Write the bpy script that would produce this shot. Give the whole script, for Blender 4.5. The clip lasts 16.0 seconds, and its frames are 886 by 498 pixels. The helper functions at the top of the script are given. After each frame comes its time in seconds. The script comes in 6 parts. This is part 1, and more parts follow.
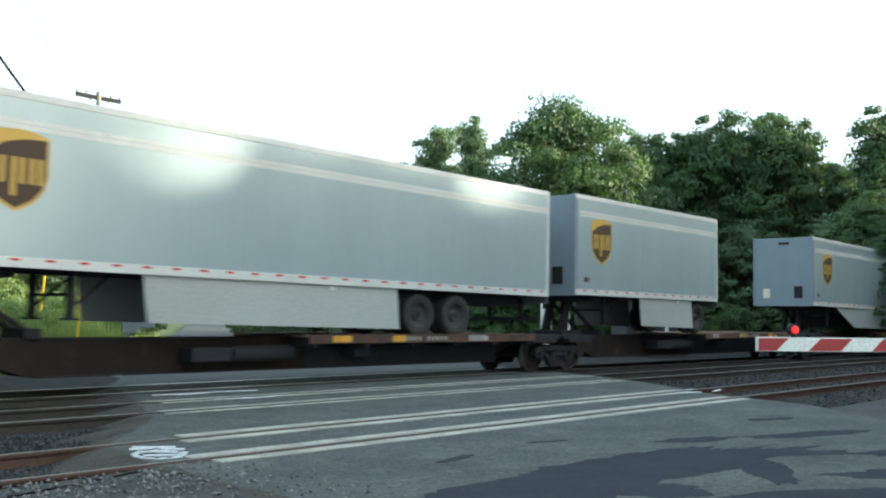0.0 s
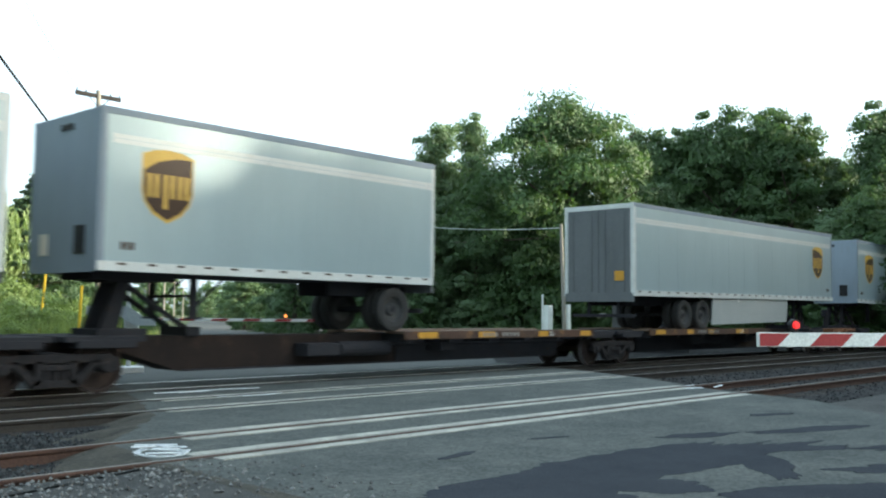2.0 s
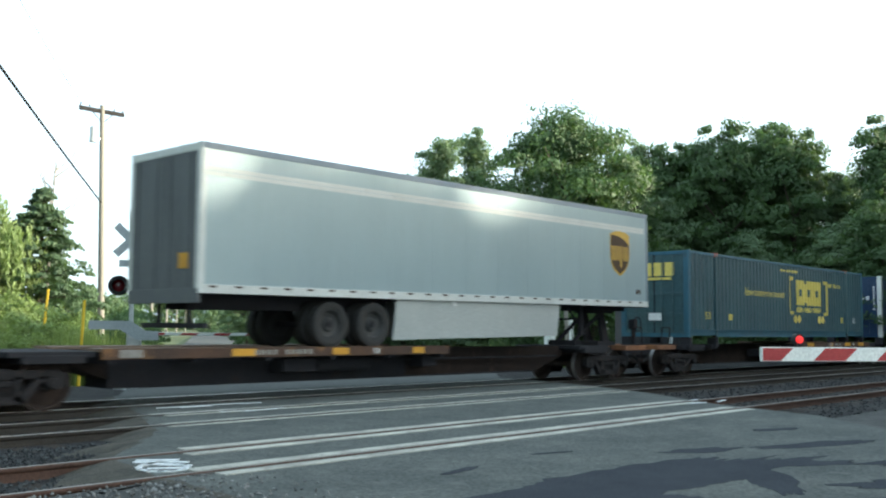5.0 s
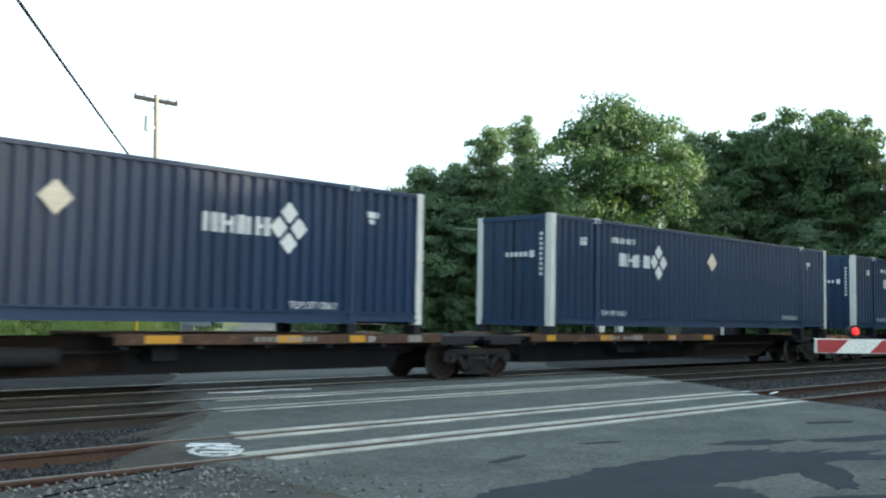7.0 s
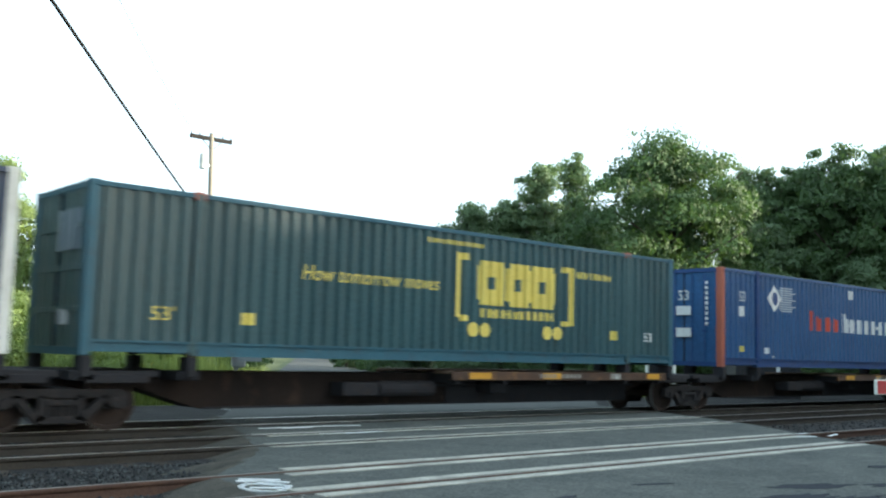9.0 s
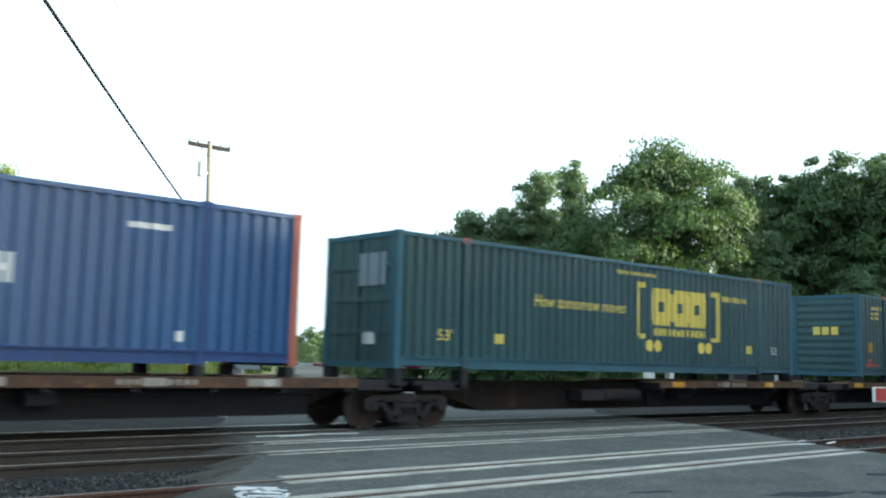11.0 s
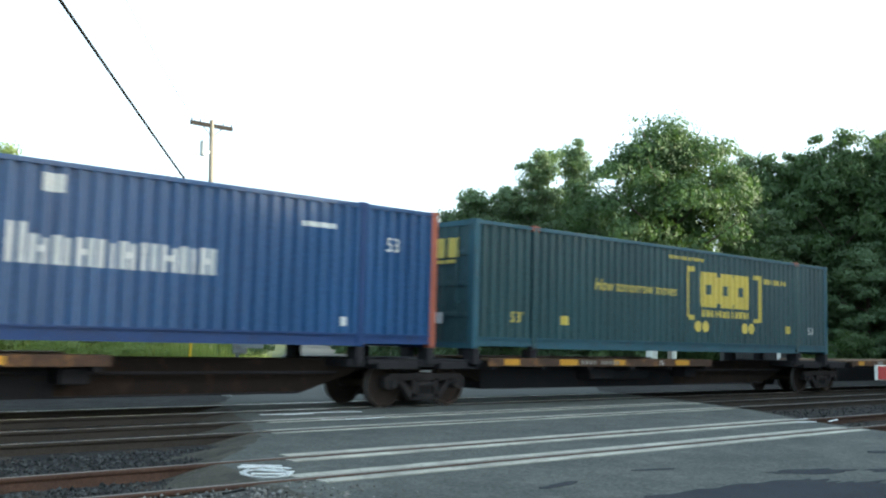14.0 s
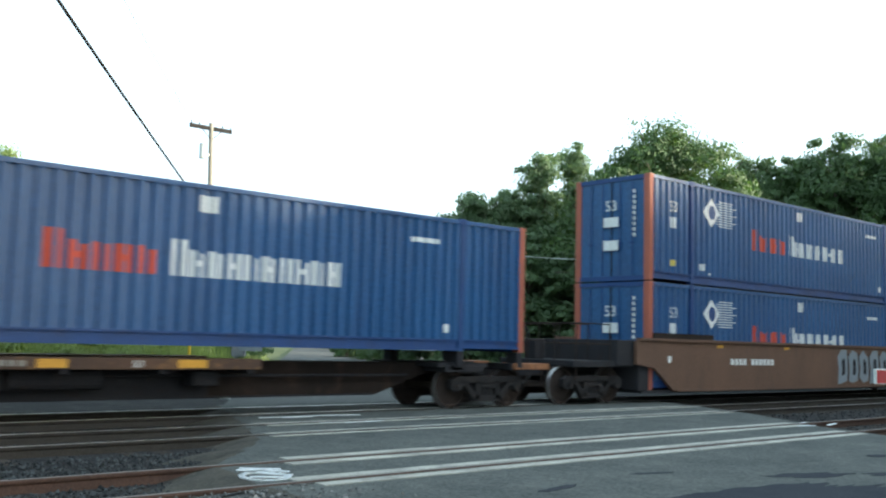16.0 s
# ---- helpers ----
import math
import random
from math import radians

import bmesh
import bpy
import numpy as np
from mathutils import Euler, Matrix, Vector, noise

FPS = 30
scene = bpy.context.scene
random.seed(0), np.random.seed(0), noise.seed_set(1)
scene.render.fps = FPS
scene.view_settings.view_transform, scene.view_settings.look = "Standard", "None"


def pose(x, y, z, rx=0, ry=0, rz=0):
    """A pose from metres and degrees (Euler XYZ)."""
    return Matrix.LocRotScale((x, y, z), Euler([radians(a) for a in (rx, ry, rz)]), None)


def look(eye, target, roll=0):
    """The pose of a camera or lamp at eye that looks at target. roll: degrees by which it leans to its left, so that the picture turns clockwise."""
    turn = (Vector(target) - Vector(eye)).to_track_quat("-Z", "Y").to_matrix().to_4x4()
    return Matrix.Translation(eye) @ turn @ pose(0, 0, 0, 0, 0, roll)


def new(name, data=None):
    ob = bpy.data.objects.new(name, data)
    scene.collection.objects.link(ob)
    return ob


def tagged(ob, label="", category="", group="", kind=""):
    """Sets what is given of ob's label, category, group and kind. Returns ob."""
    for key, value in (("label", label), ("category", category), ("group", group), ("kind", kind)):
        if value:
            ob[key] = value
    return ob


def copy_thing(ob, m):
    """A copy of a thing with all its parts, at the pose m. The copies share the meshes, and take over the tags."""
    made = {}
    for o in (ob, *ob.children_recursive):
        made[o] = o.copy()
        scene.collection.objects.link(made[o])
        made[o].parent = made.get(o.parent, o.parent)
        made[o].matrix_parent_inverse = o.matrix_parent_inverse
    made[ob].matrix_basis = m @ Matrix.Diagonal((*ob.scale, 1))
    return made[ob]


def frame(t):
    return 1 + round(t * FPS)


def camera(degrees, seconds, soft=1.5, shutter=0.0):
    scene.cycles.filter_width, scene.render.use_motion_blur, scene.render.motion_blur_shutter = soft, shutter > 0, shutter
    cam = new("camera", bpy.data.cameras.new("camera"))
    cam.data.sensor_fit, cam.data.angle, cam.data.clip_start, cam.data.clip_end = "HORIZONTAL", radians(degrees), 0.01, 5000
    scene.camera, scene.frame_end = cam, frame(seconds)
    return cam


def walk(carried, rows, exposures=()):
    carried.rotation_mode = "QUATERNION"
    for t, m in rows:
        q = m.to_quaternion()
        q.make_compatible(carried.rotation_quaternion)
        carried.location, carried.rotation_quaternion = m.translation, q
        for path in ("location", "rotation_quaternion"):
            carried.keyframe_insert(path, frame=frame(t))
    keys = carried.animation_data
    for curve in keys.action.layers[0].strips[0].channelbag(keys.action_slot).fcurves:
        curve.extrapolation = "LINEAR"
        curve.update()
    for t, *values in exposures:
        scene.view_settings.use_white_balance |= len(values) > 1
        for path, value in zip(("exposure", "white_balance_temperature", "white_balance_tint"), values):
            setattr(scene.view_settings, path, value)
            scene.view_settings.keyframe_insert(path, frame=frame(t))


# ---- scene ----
EXPOSURES = [(0.0, 2.35, 6500, 6), (16.0, 2.35, 6500, 6)]
EYE = 1.457   # the lens stands this high over the rail heads; tracks run along x
cam = camera(49.75, 16.0, soft=2.1, shutter=0.15)
PATH = [
    (0.0, pose(0, 0, EYE, 94.07, -0.87, -47.56)),
    (0.5, pose(0, 0, EYE, 94.04, -0.80, -47.51)),
    (1.0, pose(0, 0, EYE, 93.85, -0.74, -47.50)),
    (1.5, pose(0, 0, EYE, 93.74, -0.65, -47.52)),
    (2.0, pose(0, 0, EYE, 93.88, -0.62, -47.50)),
    (2.5, pose(0, 0, EYE, 93.94, -0.55, -47.46)),
    (3.0, pose(0, 0, EYE, 94.34, -0.51, -47.49)),
    (3.5, pose(0, 0, EYE, 94.67, -0.50, -47.49)),
    (4.0, pose(0, 0, EYE, 94.79, -0.54, -47.42)),
    (6.5, pose(0, 0, EYE, 94.27, -0.71, -46.70)),
    (7.0, pose(0, 0, EYE, 94.01, -1.07, -44.45)),
    (7.5, pose(0, 0, EYE, 95.27, -1.22, -42.27)),
    (8.0, pose(0, 0, EYE, 95.95, -1.43, -41.52)),
    (8.5, pose(0, 0, EYE, 95.79, -1.57, -41.40)),
    (9.0, pose(0, 0, EYE, 96.15, -1.53, -41.49)),
    (11.5, pose(0, 0, EYE, 96.61, -1.50, -41.61)),
    (12.0, pose(0, 0, EYE, 96.30, -1.43, -41.63)),
    (12.5, pose(0, 0, EYE, 95.55, -1.57, -41.49)),
    (13.0, pose(0, 0, EYE, 95.36, -1.54, -41.46)),
    (13.5, pose(0, 0, EYE, 95.11, -1.54, -41.43)),
    (14.0, pose(0, 0, EYE, 95.34, -1.44, -41.43)),
    (14.5, pose(0, 0, EYE, 95.49, -1.45, -41.48)),
    (15.0, pose(0, 0, EYE, 95.50, -1.57, -41.50)),
    (15.5, pose(0, 0, EYE, 95.51, -1.60, -41.50)),
    (16.0, pose(0, 0, EYE, 95.53, -1.52, -41.49)),
]
walk(cam, PATH, exposures=EXPOSURES)

# ---- world and sun ----
SUN_AZ, SUN_EL = 138.0, 14.0
world = bpy.data.worlds.new("sky")
scene.world = world
world.use_nodes = True
wn = world.node_tree
sky = wn.nodes.new("ShaderNodeTexSky")
sky.sky_type, sky.sun_disc = "NISHITA", False
sky.sun_elevation, sky.sun_rotation = radians(SUN_EL), radians(SUN_AZ)
sky.air_density, sky.dust_density = 1.0, 4.0
# thin bright overcast: a white veil over the clear sky
veil = wn.nodes.new("ShaderNodeMix")
veil.data_type = "RGBA"
veil.inputs[0].default_value = 0.72
veil.inputs[7].default_value = (2.35, 2.95, 3.4, 1)
wn.links.new(sky.outputs[0], veil.inputs[6])
wn.links.new(veil.outputs[2], wn.nodes["Background"].inputs[0])
wn.nodes["Background"].inputs[1].default_value = 0.12
sun = new("sun", bpy.data.lights.new("sun", "SUN"))
sun.data.energy, sun.data.angle, sun.data.color = 2.7, radians(3.0), (1.0, 0.9, 0.72)
sun_way = Vector((math.sin(radians(SUN_AZ)) * math.cos(radians(SUN_EL)), math.cos(radians(SUN_AZ)) * math.cos(radians(SUN_EL)), math.sin(radians(SUN_EL))))
sun.matrix_world = look(sun_way * 300, (0, 0, 0))

# ---- plan ----
YN, YM, YT = 9.12, 13.40, 16.74        # centre lines of the three tracks
SPEED = 24.53                          # the train's metres a second, towards -x
BED = -0.15                            # top of the ballast
LAND = -0.30                           # the meadow beyond


# ---- materials ----
def surface(name, base, other=None, rough=0.6, metal=0.0, scale=1.5, amount=0.6, bump=0.1, grain=40.0, streak=1.0, spots=None, spot_amount=0.5, each=0.0, island=0.0, fine=1.0, spec=0.3):
    """A mottled surface: base and other mixed by broad noise, fine grain, bump, and spots of wear."""
    m = bpy.data.materials.new(name)
    m.use_nodes = True
    nt = m.node_tree
    bsdf = nt.nodes["Principled BSDF"]
    link = nt.links.new
    other = other or tuple(c * 0.75 for c in base)
    co = nt.nodes.new("ShaderNodeTexCoord")
    mp = nt.nodes.new("ShaderNodeMapping")
    mp.inputs["Scale"].default_value = (1, 1, 1 / streak)
    link(co.outputs["Object"], mp.inputs[0])
    n1 = nt.nodes.new("ShaderNodeTexNoise")
    n1.inputs["Scale"].default_value, n1.inputs["Detail"].default_value, n1.inputs["Roughness"].default_value = scale, 6, 0.65
    link(mp.outputs[0], n1.inputs[0])
    n2 = nt.nodes.new("ShaderNodeTexNoise")
    n2.inputs["Scale"].default_value, n2.inputs["Detail"].default_value = grain, 4
    link(co.outputs["Object"], n2.inputs[0])
    ramp = nt.nodes.new("ShaderNodeMapRange")
    ramp.inputs[1].default_value, ramp.inputs[2].default_value = 0.35, 0.68
    ramp.inputs[3].default_value, ramp.inputs[4].default_value = 0.0, amount
    link(n1.outputs[0], ramp.inputs[0])
    mix = nt.nodes.new("ShaderNodeMix")
    mix.data_type = "RGBA"
    mix.inputs[6].default_value, mix.inputs[7].default_value = (*base, 1), (*other, 1)
    link(ramp.outputs[0], mix.inputs[0])
    out = mix.outputs[2]
    gr = nt.nodes.new("ShaderNodeMapRange")
    gr.inputs[1].default_value, gr.inputs[2].default_value, gr.inputs[3].default_value, gr.inputs[4].default_value = 0.3, 0.7, 1 - 0.18 * fine, 1 + 0.15 * fine
    link(n2.outputs[0], gr.inputs[0])
    hsv = nt.nodes.new("ShaderNodeHueSaturation")
    link(out, hsv.inputs["Color"])
    value = gr.outputs[0]
    if each or island:
        src = nt.nodes.new("ShaderNodeObjectInfo" if each else "ShaderNodeNewGeometry")
        rnd = src.outputs["Random"] if each else src.outputs["Random Per Island"]
        rr = nt.nodes.new("ShaderNodeMapRange")
        rr.inputs[3].default_value, rr.inputs[4].default_value = 1 - (each or island), 1 + (each or island)
        link(rnd, rr.inputs[0])
        mul = nt.nodes.new("ShaderNodeMath")
        mul.operation = "MULTIPLY"
        link(value, mul.inputs[0]), link(rr.outputs[0], mul.inputs[1])
        value = mul.outputs[0]
    link(value, hsv.inputs["Value"])
    out = hsv.outputs[0]
    if spots:
        n3 = nt.nodes.new("ShaderNodeTexNoise")
        n3.inputs["Scale"].default_value, n3.inputs["Detail"].default_value, n3.inputs["Roughness"].default_value = scale * 3.1, 8, 0.7
        link(mp.outputs[0], n3.inputs[0])
        sr = nt.nodes.new("ShaderNodeMapRange")
        sr.inputs[1].default_value, sr.inputs[2].default_value, sr.inputs[4].default_value = 0.55, 0.68, spot_amount
        link(n3.outputs[0], sr.inputs[0])
        mx = nt.nodes.new("ShaderNodeMix")
        mx.data_type = "RGBA"
        mx.inputs[7].default_value = (*spots, 1)
        link(sr.outputs[0], mx.inputs[0]), link(out, mx.inputs[6])
        out = mx.outputs[2]
    link(out, bsdf.inputs["Base Color"])
    bsdf.inputs["Roughness"].default_value, bsdf.inputs["Metallic"].default_value = rough, metal
    bsdf.inputs["Specular IOR Level"].default_value = spec
    if bump:
        b = nt.nodes.new("ShaderNodeBump")
        b.inputs["Strength"].default_value, b.inputs["Distance"].default_value = bump, 0.02
        link(n2.outputs[0], b.inputs["Height"]), link(b.outputs[0], bsdf.inputs["Normal"])
    return m


def foliage(name, base, other):
    """Leaves: matt with light coming through."""
    m = surface(name, base, other, rough=0.55, scale=0.5, amount=1.0, bump=0.0, grain=3.0, island=0.3)
    nt = m.node_tree
    bsdf = nt.nodes["Principled BSDF"]
    tr = nt.nodes.new("ShaderNodeBsdfTranslucent")
    tr.inputs[0].default_value = (base[0] * 1.6, base[1] * 1.7, base[2] * 0.9, 1)
    mx = nt.nodes.new("ShaderNodeMixShader")
    mx.inputs[0].default_value = 0.28
    nt.links.new(bsdf.outputs[0], mx.inputs[1])
    nt.links.new(tr.outputs[0], mx.inputs[2])
    nt.links.new(mx.outputs[0], nt.nodes["Material Output"].inputs[0])
    return m


def glow(name, color, strength):
    m = bpy.data.materials.new(name)
    m.use_nodes = True
    b = m.node_tree.nodes["Principled BSDF"]
    b.inputs["Base Color"].default_value = (*color, 1)
    b.inputs["Emission Color"].default_value = (*color, 1)
    b.inputs["Emission Strength"].default_value = strength
    return m


ASPHALT = surface("asphalt", (0.106, 0.114, 0.108), (0.073, 0.081, 0.079), rough=0.9, scale=0.8, amount=1.0, bump=0.9, grain=26, spots=(0.15, 0.157, 0.15), spot_amount=0.5, spec=0.03, fine=1.8)
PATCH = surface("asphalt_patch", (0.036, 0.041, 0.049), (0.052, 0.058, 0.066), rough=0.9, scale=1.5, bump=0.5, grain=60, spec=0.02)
FAR_ROAD = surface("far_asphalt", (0.085, 0.09, 0.088), (0.06, 0.064, 0.063), rough=0.9, scale=0.2, bump=0.2, spec=0.1)
BALLAST = surface("ballast", (0.032, 0.033, 0.033), (0.016, 0.0165, 0.018), rough=0.9, scale=1.2, amount=1.0, bump=1.0, grain=28, spots=(0.1, 0.095, 0.09), spot_amount=0.4, spec=0.1)
STONE = surface("ballast_stone", (0.046, 0.05, 0.052), (0.02, 0.022, 0.024), rough=0.9, scale=3, bump=0.3, island=0.65, spec=0.2)
PALE_STONE = surface("pale_gravel_stone", (0.16, 0.165, 0.163), (0.09, 0.094, 0.094), rough=0.9, scale=3, bump=0.3, island=0.5, spec=0.2)
GRAVEL = surface("gravel", (0.075, 0.077, 0.074), (0.045, 0.047, 0.047), spec=0.12, rough=0.9, scale=1.6, amount=1.0, bump=1.0, grain=45, spots=(0.12, 0.122, 0.118), spot_amount=0.5)
MUD = surface("trodden_dirt", (0.085, 0.08, 0.068), (0.045, 0.045, 0.042), rough=0.95, scale=2.2, amount=1.0, bump=0.8, grain=35, spots=(0.13, 0.122, 0.1), spot_amount=0.6, spec=0.05)
SOIL = surface("meadow_soil", (0.055, 0.08, 0.025), (0.09, 0.1, 0.04), rough=0.95, scale=0.35, amount=1.0, bump=0.6, grain=10)
RAIL_WORN = surface("worn_rail", (0.05, 0.045, 0.04), (0.03, 0.027, 0.025), spec=0.15, rough=0.7, metal=0.2, scale=2, bump=0.2)
RAIL_RUST = surface("rusty_rail", (0.092, 0.055, 0.043), (0.055, 0.036, 0.03), spec=0.15, rough=0.8, metal=0.1, scale=2, bump=0.3)
RAIL_TOP = surface("polished_rail_head", (0.62, 0.63, 0.63), (0.45, 0.46, 0.46), rough=0.28, metal=0.9, scale=4, bump=0.05)
RAIL_DULL = surface("dull_rail_head", (0.2, 0.19, 0.178), (0.14, 0.13, 0.12), rough=0.5, metal=0.5, scale=3, bump=0.1)
TIE = surface("creosoted_timber", (0.045, 0.038, 0.032), (0.025, 0.022, 0.02), spec=0.1, rough=0.9, scale=3, bump=0.6, grain=25, each=0.3)
PLANK = surface("weathered_crossing_panel", (0.42, 0.42, 0.37), (0.23, 0.232, 0.21), spec=0.15, rough=0.9, scale=1.4, amount=1.0, bump=0.4, grain=30, spots=(0.12, 0.12, 0.115), spot_amount=0.7)
FLANGE = surface("flangeway_rubber", (0.045, 0.04, 0.036), rough=0.9, scale=2)
WHITE_MARK = surface("white_paint", (0.72, 0.76, 0.78), (0.5, 0.53, 0.55), rough=0.7, scale=6, bump=0.2, spots=(0.1, 0.1, 0.1), spot_amount=0.6)
GRIME = surface("grimy_steel", (0.034, 0.034, 0.038), (0.022, 0.022, 0.026), spec=0.12, rough=0.9, scale=1.2, bump=0.3, spots=(0.045, 0.03, 0.022), spot_amount=0.5)
SILL = surface("rust_brown_sill", (0.031, 0.023, 0.02), (0.017, 0.0145, 0.0145), spec=0.12, rough=0.9, scale=0.9, bump=0.3, streak=2, spots=(0.085, 0.055, 0.038), spot_amount=0.45)
BAND = surface("brown_orange_deck_edge", (0.1, 0.052, 0.032), (0.042, 0.028, 0.023), rough=0.7, scale=0.8, amount=1.0, bump=0.3, spots=(0.3, 0.15, 0.05), spot_amount=0.6)
BAND_TOP = surface("worn_deck_plate", (0.2, 0.14, 0.1), (0.11, 0.08, 0.065), rough=0.7, scale=1.0, bump=0.3)
DULL_MARK = surface("dull_stencil", (0.3, 0.29, 0.27), (0.16, 0.14, 0.12), rough=0.8, scale=5, spots=(0.06, 0.045, 0.04), spot_amount=0.6)
ORANGE_SILL = surface("orange_end_sill", (0.3, 0.125, 0.055), (0.13, 0.06, 0.035), rough=0.75, scale=1.6, amount=1.0, bump=0.2, spots=(0.06, 0.045, 0.038), spot_amount=0.6)
YELLOW_TAPE = surface("yellow_reflector", (0.6, 0.31, 0.04), (0.42, 0.2, 0.035), rough=0.5, scale=3)
TRUCK = surface("cast_steel_truck", (0.029, 0.027, 0.028), (0.016, 0.0155, 0.017), spec=0.15, rough=0.85, scale=3, bump=0.4, spots=(0.11, 0.07, 0.05), spot_amount=0.4)
WHEEL = surface("wheel_steel", (0.05, 0.035, 0.03), (0.025, 0.02, 0.018), rough=0.8, metal=0.1, scale=4, bump=0.2)
TREAD = surface("bright_wheel_tread", (0.5, 0.5, 0.5), rough=0.35, metal=0.8, scale=5)
WELL = surface("brown_well_side", (0.15, 0.083, 0.055), (0.088, 0.053, 0.04), rough=0.7, scale=0.7, bump=0.2, streak=3, spots=(0.06, 0.045, 0.04), spot_amount=0.5)
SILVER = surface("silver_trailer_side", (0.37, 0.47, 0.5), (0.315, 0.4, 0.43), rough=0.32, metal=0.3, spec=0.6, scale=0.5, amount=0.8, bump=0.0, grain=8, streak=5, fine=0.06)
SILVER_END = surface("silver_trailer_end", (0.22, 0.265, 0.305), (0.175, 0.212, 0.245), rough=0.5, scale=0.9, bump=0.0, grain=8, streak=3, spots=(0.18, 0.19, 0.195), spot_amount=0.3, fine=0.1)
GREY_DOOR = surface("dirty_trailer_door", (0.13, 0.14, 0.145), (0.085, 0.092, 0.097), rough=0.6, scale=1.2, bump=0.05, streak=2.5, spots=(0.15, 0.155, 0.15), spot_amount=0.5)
RAIL_WHITE = surface("white_aluminium_rail", (0.62, 0.64, 0.62), (0.5, 0.52, 0.5), rough=0.4, metal=0.1, scale=1.3, bump=0.05, spots=(0.4, 0.4, 0.37), spot_amount=0.4)
SKIRT = surface("pale_skirt_panel", (0.385, 0.41, 0.395), (0.32, 0.34, 0.33), rough=0.5, scale=0.6, bump=0.03, streak=2, spots=(0.36, 0.37, 0.35), spot_amount=0.3)
TYRE = surface("tyre_rubber", (0.03, 0.03, 0.03), (0.045, 0.043, 0.04), rough=0.85, scale=5, bump=0.3)
RIM = surface("dark_rim", (0.07, 0.07, 0.07), (0.04, 0.04, 0.04), rough=0.6, metal=0.3, scale=5)
BROWN = surface("brown_emblem", (0.055, 0.03, 0.018), (0.04, 0.023, 0.015), rough=0.4, scale=4)
GOLD = surface("gold_emblem", (0.6, 0.38, 0.08), (0.5, 0.31, 0.07), rough=0.4, scale=3)
RED = surface("red_lamp_marks", (0.55, 0.03, 0.02), rough=0.4, scale=4)
GREEN_BOX = surface("teal_container_paint", (0.042, 0.1, 0.115), (0.031, 0.074, 0.088), rough=0.36, scale=0.55, amount=1.0, bump=0.06, grain=14, streak=4, spots=(0.05, 0.065, 0.06), spot_amount=0.25, spec=0.5)
GREEN_RAIL = surface("teal_blue_container_rail", (0.035, 0.115, 0.16), (0.03, 0.085, 0.12), rough=0.5, scale=1.0, bump=0.08, spots=(0.08, 0.06, 0.045), spot_amount=0.35)
NAVY = surface("navy_container_paint", (0.017, 0.044, 0.1), (0.013, 0.034, 0.078), rough=0.36, scale=0.6, amount=1.0, bump=0.05, grain=14, streak=4, spec=0.5)
NAVY_RAIL = surface("navy_container_rail", (0.02, 0.052, 0.11), (0.016, 0.038, 0.085), rough=0.5, scale=1.0, bump=0.06)
BLUE = surface("blue_container_paint", (0.023, 0.1, 0.25), (0.019, 0.076, 0.195), rough=0.36, scale=0.55, amount=1.0, bump=0.06, grain=14, streak=4, spots=(0.04, 0.07, 0.17), spot_amount=0.3, spec=0.5)
BLUE_RAIL = surface("blue_container_rail", (0.02, 0.062, 0.19), (0.018, 0.046, 0.13), rough=0.5, scale=1.0, bump=0.08, spots=(0.06, 0.05, 0.07), spot_amount=0.3)
ORANGE_POST = surface("red_orange_post", (0.38, 0.115, 0.075), (0.28, 0.085, 0.06), rough=0.55, scale=1.2, bump=0.08, spots=(0.25, 0.1, 0.07), spot_amount=0.4)
WHITE_POST = surface("white_container_post", (0.68, 0.69, 0.66), (0.5, 0.51, 0.48), rough=0.5, scale=1.4, bump=0.08, streak=2, spots=(0.28, 0.24, 0.2), spot_amount=0.4)
YELLOW = surface("yellow_lettering", (0.72, 0.58, 0.14), (0.6, 0.48, 0.13), rough=0.5, scale=2, spots=(0.35, 0.3, 0.12), spot_amount=0.3)
WHITE = surface("white_lettering", (0.72, 0.74, 0.74), (0.58, 0.6, 0.6), rough=0.5, scale=2, spots=(0.4, 0.42, 0.44), spot_amount=0.3)
RED_LETTER = surface("red_lettering", (0.62, 0.09, 0.05), (0.5, 0.075, 0.05), rough=0.5, scale=2)
CREAM = surface("cream_placard", (0.75, 0.68, 0.55), (0.6, 0.52, 0.42), rough=0.5, scale=4)
POLE_WOOD = surface("grey_pole_wood", (0.26, 0.245, 0.215), (0.17, 0.16, 0.14), rough=0.9, scale=1.2, bump=0.4, streak=6)
DARK_WOOD = surface("dark_crossarm", (0.018, 0.017, 0.017), rough=0.85, scale=3, bump=0.3)
CABLE = surface("black_cable", (0.02, 0.02, 0.02), rough=1.0, scale=3, bump=0, spec=0.0)
GALV = surface("galvanised_steel", (0.55, 0.57, 0.56), (0.42, 0.44, 0.44), rough=0.45, metal=0.3, scale=3, bump=0.05)
SIGN_BACK = surface("grey_sign_back", (0.36, 0.4, 0.41), (0.3, 0.335, 0.345), rough=0.5, scale=4, bump=0.05)
BLACK = surface("black_hood", (0.015, 0.015, 0.016), rough=0.6, scale=4, bump=0)
GATE_WHITE = surface("white_gate_sheeting", (0.72, 0.75, 0.72), (0.6, 0.63, 0.6), rough=0.4, scale=4, bump=0.03)
GATE_RED = surface("red_gate_sheeting", (0.34, 0.035, 0.04), (0.27, 0.03, 0.035), rough=0.4, scale=4, bump=0.03)
LENS_OFF = surface("dark_red_lens", (0.12, 0.01, 0.012), rough=0.2, scale=4, bump=0)
LENS_ON = glow("lit_red_lens", (1.0, 0.025, 0.025), 0.14)
